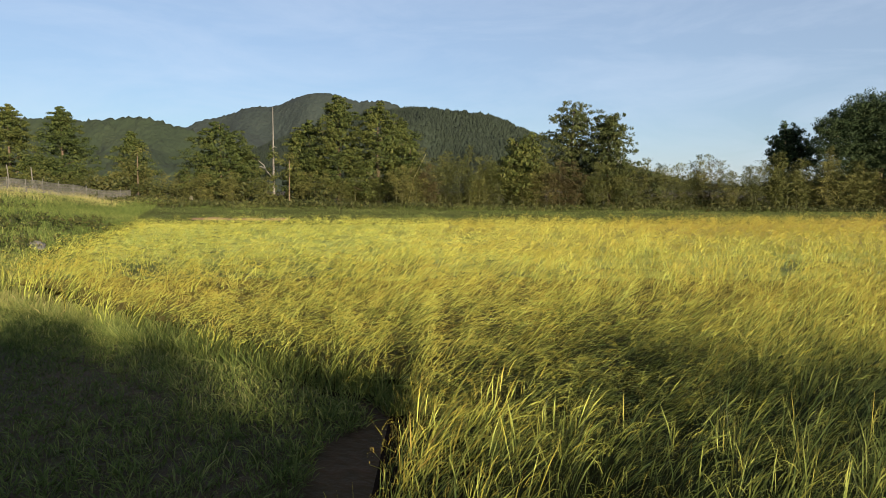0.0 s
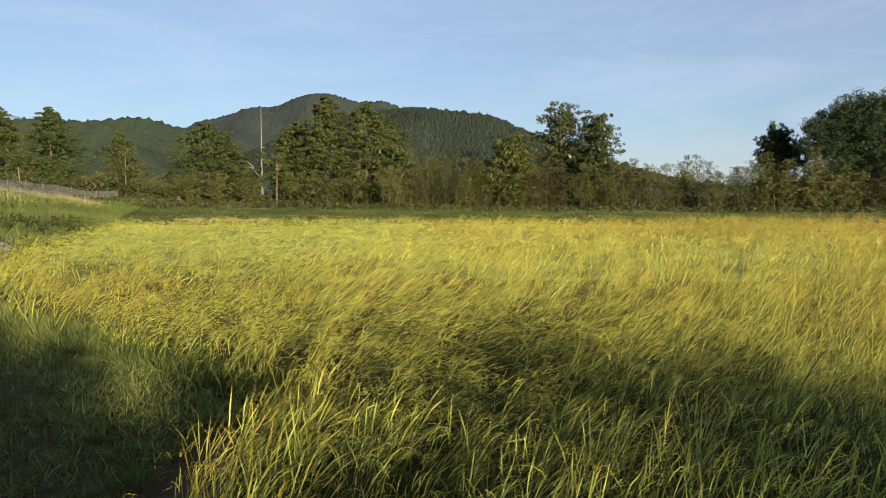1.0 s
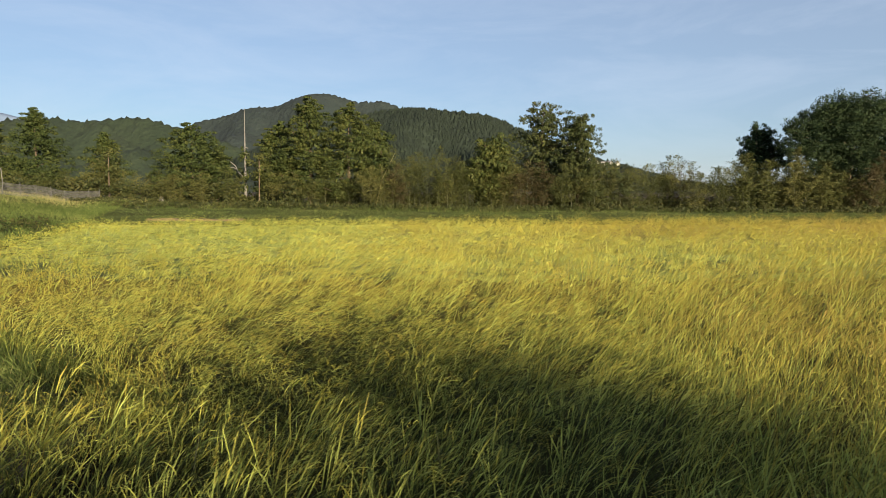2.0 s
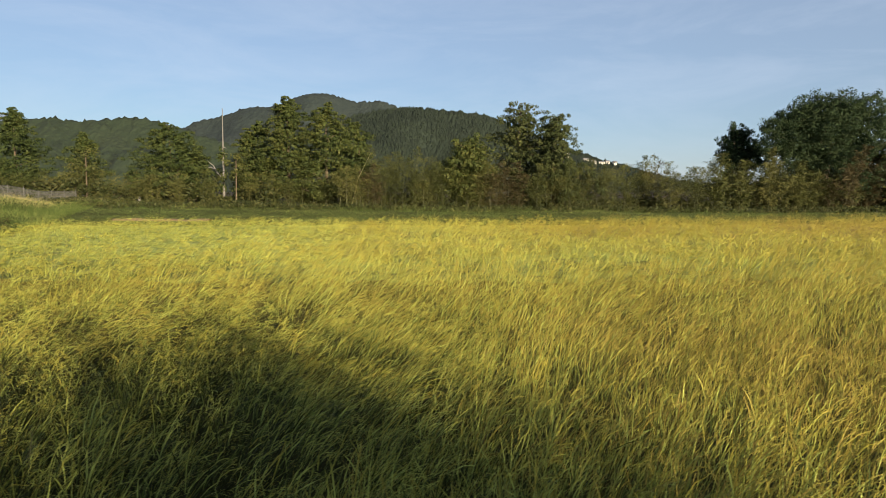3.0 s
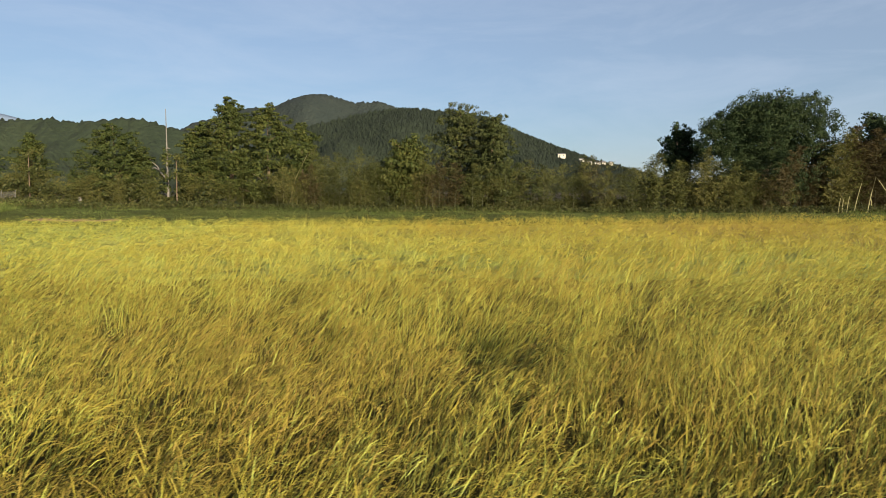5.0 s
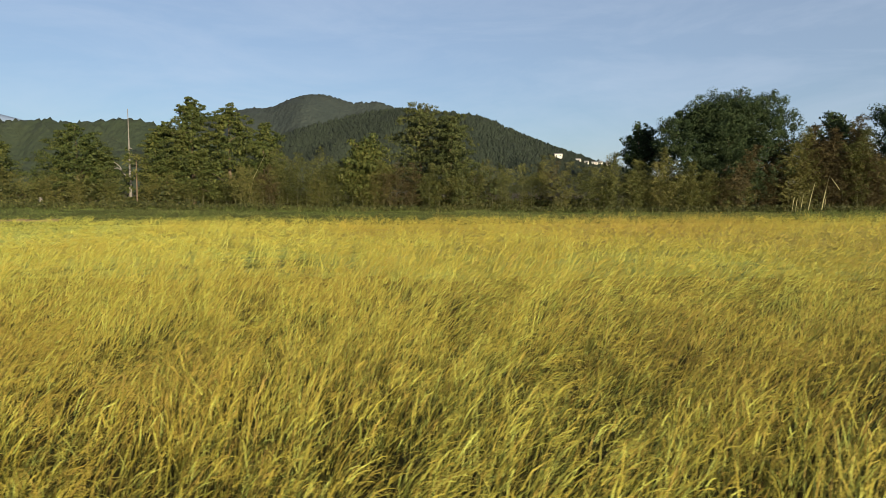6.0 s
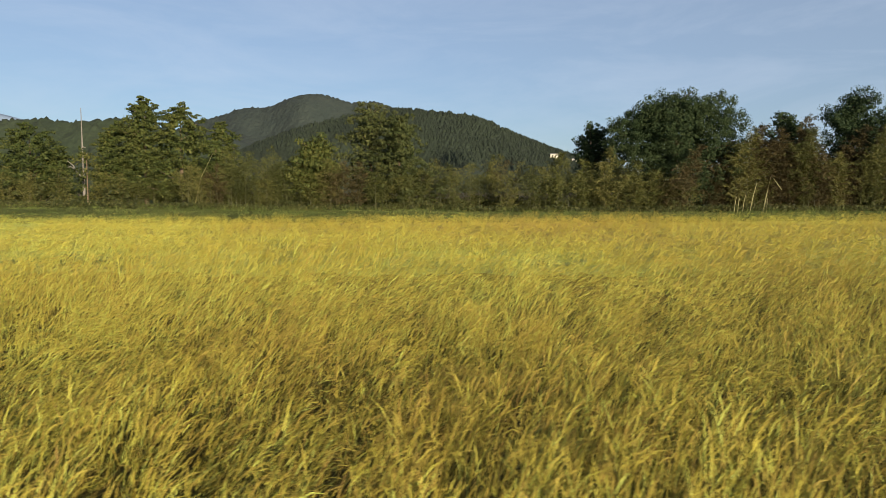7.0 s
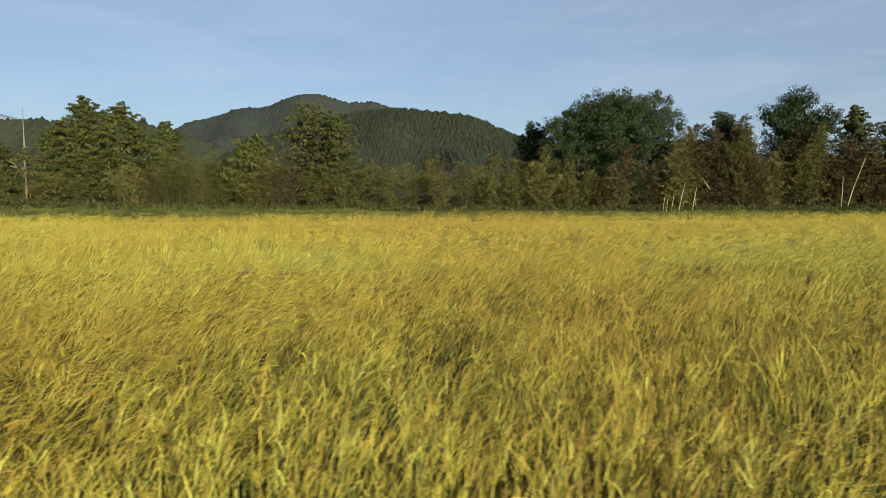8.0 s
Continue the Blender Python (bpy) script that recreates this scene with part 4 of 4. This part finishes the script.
# ---- the fence on the bank ----
FA, FB = np.array([-28.55, 57.2]), np.array([-27.0, 33.5])
fence = thing("fence", FA[0], FA[1], 0, "low grey wire-mesh fence on thin posts above the grassy bank", "fence")
rng = np.random.RandomState(97)
n_post = 13
for i in range(n_post):
    q = FA + (FB - FA) * i / (n_post - 1)
    z = float(land(*q))
    tall = 0.98 + rng.uniform(-0.05, 0.10)
    o = q - FA
    child("post", mesh_of("post", *tube([(o[0], o[1], z - 0.1), (o[0] + 0.02, o[1], z + 0.5), (o[0] + 0.02, o[1], z + tall)], [0.028, 0.028, 0.026], 7), STEEL), fence)
wires = []
for hgt in (0.12, 0.4, 0.65, 0.9):
    pts = [((FB - FA)[0] * s, (FB - FA)[1] * s, float(land(*(FA + (FB - FA) * s))) + hgt) for s in np.linspace(0, 1, 26)]
    child("wire", mesh_of("wire", *tube(pts, np.full(26, 0.014), 5), STEEL), fence)
for i in range(230):
    s = (i + 0.5) / 230
    q = FA + (FB - FA) * s
    z, o = float(land(*q)), (FB - FA) * s
    wires.append(tube([(o[0], o[1], z + 0.05), (o[0], o[1], z + 0.9)], [0.013, 0.013], 4))
child("mesh_wire", mesh_of("mesh_wire", *joined(wires), STEEL), fence)
for bearing, depth, top, bottom, r in ((20, 44.0, 292, 350, 0.035), (62, 58.0, 296, 330, 0.05)):
    X = across(bearing, depth)
    z0 = float(land(X, depth))
    p = new("wooden_post", mesh_of("wooden_post", *tube([(0, 0, -0.1), (0.02, 0, (height(top, depth) - z0) * 0.5), (-0.05, 0, height(top, depth) - z0)], [r, r, r * 0.8], 7), DEAD))
    p.location = (X, depth, z0)
    tagged(p, "bleached wooden post standing beside the fence", "post")

# small stump at the wood's edge and a pale stone on the bank
X, Y = across(340, 59.0), 59.0
st = new("stump", mesh_of("stump", *tube([(0, 0, -0.1), (0, 0, 0.2), (0.02, 0, 0.55), (0.02, 0, 0.6)], [0.24, 0.2, 0.17, 0.05], 9), DEAD))
st.location = (X, Y, rooted(X, Y) + 0.1)
tagged(st, "pale cut tree stump in the weeds", "stump")
bm = bmesh.new()
bmesh.ops.create_icosphere(bm, subdivisions=3, radius=0.25)
for v in bm.verts:
    v.co *= 1 + 0.35 * noise.noise(v.co * 6)
    v.co.z *= 0.75
me = bpy.data.meshes.new("stone")
bm.to_mesh(me)
bm.free()
me.materials.append(STONE)
so = new("stone", me)
so.location = (-13.8, 21.3, float(land(-13.8, 21.3)) + 0.10)
tagged(so, "pale rough stone in the long bank grass", "stone")

# bare clay along the far corner of the field
xs = np.linspace(-15.5, -9.5, 40)
prof = np.array([[0, -0.02], [0.15, 0.18], [0.35, 0.27], [0.6, 0.20], [0.8, -0.02]])
verts = np.array([(x, 38.6 + p[0], float(land(x, 38.6 + p[0])) + p[1] * (0.5 + 0.12 * math.sin(x * 3))) for x in xs for p in prof])
i, j = np.meshgrid(np.arange(39), np.arange(4), indexing="ij")
CLAY = shader("clay", [(0.107, 0.0697, 0.041), (0.156, 0.0984, 0.0574), (0.205, 0.135, 0.082)], 1.0, 12.0, 0.9, 0.8, depth=0.05)
tagged(new("clay_ridge", mesh_of("clay_ridge", verts, np.stack([i * 5 + j, (i + 1) * 5 + j, (i + 1) * 5 + j + 1, i * 5 + j + 1], -1).reshape(-1, 4), CLAY)), "low bare ridge of orange clay at the paddy's corner", "earth", kind="structure")


# ---- hills ----
def ridge(name, depth, line, material, label, run=2.4, seed=0, rough=0.0, nx=220, ny=44, sunk=0.0, shag=0.0):
    """A wooded hill whose crest follows the line of (across, height) at that distance."""
    line = np.asarray(line, float)
    xs = np.linspace(line[0, 0], line[-1, 0], nx)
    zc = np.interp(xs, line[:, 0], line[:, 1]) - sunk
    zc = np.convolve(np.pad(zc, 2, mode="edge"), np.ones(5) / 5, "valid")
    tall = zc.max()
    v = np.concatenate([np.linspace(-1, 0, ny), np.linspace(0.08, 1, 10)])
    X, V = np.meshgrid(xs, v, indexing="ij")
    Z = zc[:, None] * (1 - np.abs(V) ** 1.05)
    spur = (waves(X, V * tall * run, seed, 6.0 / tall) - 1.1) * (np.abs(V) * (1 - np.abs(V)) * 4)
    Z = Z + spur * zc[:, None] * 0.16 + rough * tall * 0.1 * waves(X, V * tall * run, seed + 1, 60.0 / tall)
    Z = Z + np.random.RandomState(seed + 5).normal(0, 1, Z.shape) * shag
    Y = depth + V * tall * run + 0.10 * tall * waves(X, V, seed + 2, 5.0 / tall) * np.abs(V)
    idn = np.arange(X.size).reshape(X.shape)
    q = np.stack([idn[:-1, :-1], idn[1:, :-1], idn[1:, 1:], idn[:-1, 1:]], -1).reshape(-1, 4)
    me = mesh_of(name, np.stack([X, Y, Z - 1], -1).reshape(-1, 3), q, material)
    me.polygons.foreach_set("use_smooth", np.ones(len(q), bool))
    tagged(new(name, me), label, "hill", kind="structure")
    return X, Y, Z - 1


def crest(depth, points, eye=2.31, cam_x=0.14, tilt=0.0948):
    """Sight lines from the path's start (the lens tilted down a little) to places at that distance."""
    line = []
    for bearing, rise in points:
        z = depth * math.tan(math.atan((441 - rise) / 1099) - tilt)
        line.append((cam_x + (bearing - 784) / 1099 * (depth * math.cos(tilt) - z * math.sin(tilt)), eye + z))
    return line


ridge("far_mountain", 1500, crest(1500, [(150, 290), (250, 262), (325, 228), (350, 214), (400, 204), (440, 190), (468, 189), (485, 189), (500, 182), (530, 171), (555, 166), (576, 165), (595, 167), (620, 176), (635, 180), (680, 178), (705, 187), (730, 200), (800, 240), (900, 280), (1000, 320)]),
      FAR_HAZED, "wooded mountain with a rounded top, coloured grey-green for haze", 2.2, 3, nx=240, ny=64, shag=1.4)
nx_, ny_, nz_ = ridge("near_hill", 770, crest(770, [(380, 300), (480, 250), (560, 222), (640, 203), (700, 191), (755, 190), (800, 196), (850, 200), (890, 210), (930, 230), (973, 247), (1013, 262), (1063, 280), (1123, 295), (1200, 318), (1300, 332)]),
                      HILL, "dark green wooded hill falling away in a long slope", 2.0, 7, sunk=0.6, shag=0.8)
lx_, ly_, lz_ = ridge("left_hill", 900, crest(900, [(-700, 300), (-400, 250), (-100, 222), (40, 210), (100, 209), (150, 214), (200, 211), (240, 207), (270, 210), (300, 221), (330, 230), (400, 250), (520, 300), (600, 325)]),
                      GREENHILL, "low green wooded hill", 2.0, 13, nx=280, ny=50, sunk=-1.0, shag=1.7)
ridge("distant_mountain", 3600, crest(3600, [(-900, 300), (-500, 240), (-200, 215), (-60, 197), (0, 198), (30, 206), (70, 216), (150, 240), (300, 300)]), HAZE_BLUE, "distant mountain coloured blue for haze", 1.6, 17)


def woods(name, grids, count, size, seed, label):
    """Small pointed crowns scattered over a hill's near slope."""
    X, Y, Z = grids
    rng = np.random.RandomState(seed)
    i, j = rng.randint(0, X.shape[0] - 1, count), rng.randint(14, 44, count)
    s = rng.uniform(0, 1, (2, count))
    pick = lambda g: g[i, j] + (g[np.minimum(i + 1, g.shape[0] - 1), j] - g[i, j]) * s[0] + (g[i, np.minimum(j + 1, g.shape[1] - 1)] - g[i, j]) * s[1] * (j < 43)
    p = np.stack([pick(X), pick(Y), pick(Z)], -1)
    sides = 4
    r = size * rng.uniform(0.6, 1.35, count)
    a = np.linspace(0, 2 * np.pi, sides, endpoint=False)[None] + rng.uniform(0, 6.28, count)[:, None]
    rw = r[:, None] * rng.uniform(0.75, 1.25, (count, sides))
    ring = np.stack([p[:, None, 0] + rw * np.cos(a), p[:, None, 1] + rw * np.sin(a), p[:, None, 2] - 0.5 * r[:, None] + 0 * a], -1)
    tip = p + np.stack([0.2 * r * np.cos(a[:, 0]), 0.2 * r * np.sin(a[:, 0]), r * rng.uniform(0.9, 1.5, count)], -1)
    v = np.concatenate([ring, tip[:, None]], 1)
    tri = [(q, (q + 1) % sides, sides) for q in range(sides)]
    f = (np.arange(count)[:, None, None] * (sides + 1) + np.asarray(tri)[None]).reshape(-1, 3)
    me = mesh_of(name, v.reshape(-1, 3), f, WOODS)
    me.polygons.foreach_set("use_smooth", np.ones(len(f), bool))
    tagged(new(name, me), label, "woods", kind="stuff")


WOODS = shader("hill_crowns", [(0.0110, 0.0180, 0.0098), (0.0150, 0.0232, 0.0122), (0.0205, 0.0295, 0.0150)], 0.01, 0.3, 0.9, 0.5, island=0.3, depth=0.5)
woods("near_hill_woods", (nx_, ny_, nz_), 26000, 1.75, 21, "dense tree crowns covering the hill's slope")

# houses low on the hill's end
def on_slope(grids, ax, az, ox, oz):
    """Where a line of sight from (ox, 0, oz), rising az and drifting ax a metre, first meets the slope."""
    X, Y, Z = grids
    for y in np.arange(520, 760, 2.0):
        x, z = ox + ax * y, oz + az * y
        i = int(np.clip(np.searchsorted(X[:, 0], x), 1, X.shape[0] - 1))
        if np.interp(y, Y[i, :44], Z[i, :44]) >= z:
            return x, y, z
    return x, 758.0, z


for bearing, rise, wide, tall in ((991, 277, 9.0, 3.2), (1026, 285, 5.5, 2.4), (1040, 289, 5.0, 2.0), (1054, 290.5, 7.0, 2.2), (1064, 289, 4.5, 2.0), (1077, 290, 4.0, 2.2)):
    X, YY, Z = on_slope((nx_, ny_, nz_), (bearing - 784) / 1099, (337 - rise) / 1099, 9.16, 2.35)
    house = thing("house", X, YY - 7, Z - tall / 2, "small white hillside house with a dark low roof", "house", "houses on the hill")
    bm = bmesh.new()
    bmesh.ops.create_cube(bm, size=1, matrix=Matrix.Translation((0, 0, tall / 2 - 1)) @ Matrix.Diagonal((wide, 7, tall + 2, 1)))
    part("wall", bm, WHITE, house)
    bm = bmesh.new()
    vs = [bm.verts.new(c) for c in ((-wide * 0.55, -4, tall), (wide * 0.55, -4, tall), (wide * 0.55, 4, tall), (-wide * 0.55, 4, tall), (-wide * 0.5, 0, tall + 1.3), (wide * 0.5, 0, tall + 1.3))]
    for f in ((0, 1, 5, 4), (2, 3, 4, 5), (1, 2, 5), (3, 0, 4), (3, 2, 1, 0)):
        bm.faces.new([vs[k] for k in f])
    part("roof", bm, ROOF, house)
    for k in (-0.25, 0.2):
        bm = bmesh.new()
        bmesh.ops.create_cube(bm, size=1, matrix=Matrix.Translation((wide * k, -3.52, tall * 0.55)) @ Matrix.Diagonal((1.4, 0.1, 1.2, 1)))
        window = part("window", bm, ROOF, house)
        bm = bmesh.new()
        bmesh.ops.create_cube(bm, size=1, matrix=Matrix.Translation((wide * k, -3.6, tall * 0.55)) @ Matrix.Diagonal((1.2, 0.06, 1.0, 1)))
        part("pane", bm, PANE, window)

# ---- trees behind the camera's path, whose shade lies over the verge and the paddy's corner ----
# (their tops lie along the line that the shade's edge draws)
for name, x, lobes, seed, label in (
        ("hedge_tree", 10.5, [(-6.0, 0, 6.8, 2.8, 2.2), (-3.2, 0, 6.5, 2.4, 2.2), (-0.6, 0, 6.3, 2.2, 2.0), (1.6, 0, 6.1, 1.9, 1.7, 1.4), (3.4, 0, 5.3, 1.5, 1.5, 1.8), (3.4, 0, 6.7, 1.3, 0.75, 1.2), (4.9, 0, 4.5, 1.2, 1.6, 2.2), (6.0, 0, 4.3, 0.9, 1.6, 2.2), (7.0, 0, 4.2, 0.9, 1.6, 2.0), (4.9, 0, 6.55, 1.0, 0.7, 0.9), (6.0, 0, 6.15, 0.9, 0.7, 0.8), (7.0, 0, 5.9, 0.9, 0.65, 0.4), (4.4, 0, 4.2, 1.5, 1.6, 1.8), (6.2, 0, 3.5, 1.5, 1.7, 1.8),
                              (-5, 0, 2.6, 3.0, 2.6), (-1, 0, 2.6, 3.0, 2.6), (2.5, 0, 2.4, 2.6, 2.4), (5.2, 0, 2.2, 2.0, 2.2), (-9.5, 0, 6.6, 2.6, 2.8), (-9.5, 0, 2.6, 3.0, 2.6)], 701, "broad dense hedge tree behind the verge"),
        ("hedge_tree", 20.2, [(-0.9, 0, 6.74, 1.0, 1.0, 0.21), (0.2, 0, 6.6, 1.0, 1.0, 0.46), (1.3, 0, 6.34, 1.0, 1.1, 0.8), (2.3, 0, 6.4, 1.0, 1.2, 0.9), (-2.5, 0, 5.64, 0.9, 1.4, 0.7), (-1.7, 0, 6.03, 0.9, 1.5, 0.29), (-0.7, 0, 6.07, 0.9, 0.6, 0.36), (0.4, 0, 5.72, 0.9, 0.6, 0.65),
                              (-0.6, 0, 5.61, 1.3, 1.7, 0.15), (0.7, 0, 5.86, 1.1, 1.6, 0.65), (2.0, 0, 5.19, 1.2, 1.6, 0.79), (3.2, 0, 5.39, 1.0, 1.6, 0.42), (0, 0, 3.45, 2.2, 2.0, 0.86), (-1.6, 0, 3.4, 1.6, 2.0, 0.33), (0, 0, 1.53, 2.2, 1.4, 0.32)], 702, "loose small-leaved hedge tree behind the paddy")):
    broadleaf(name, x, -26.0, 8.2, lobes, seed, label, BROAD, *((0.20, 26, (0.4, 0.75), 17) if seed == 701 else (0.13, 12, (0.16, 0.3), 48)))
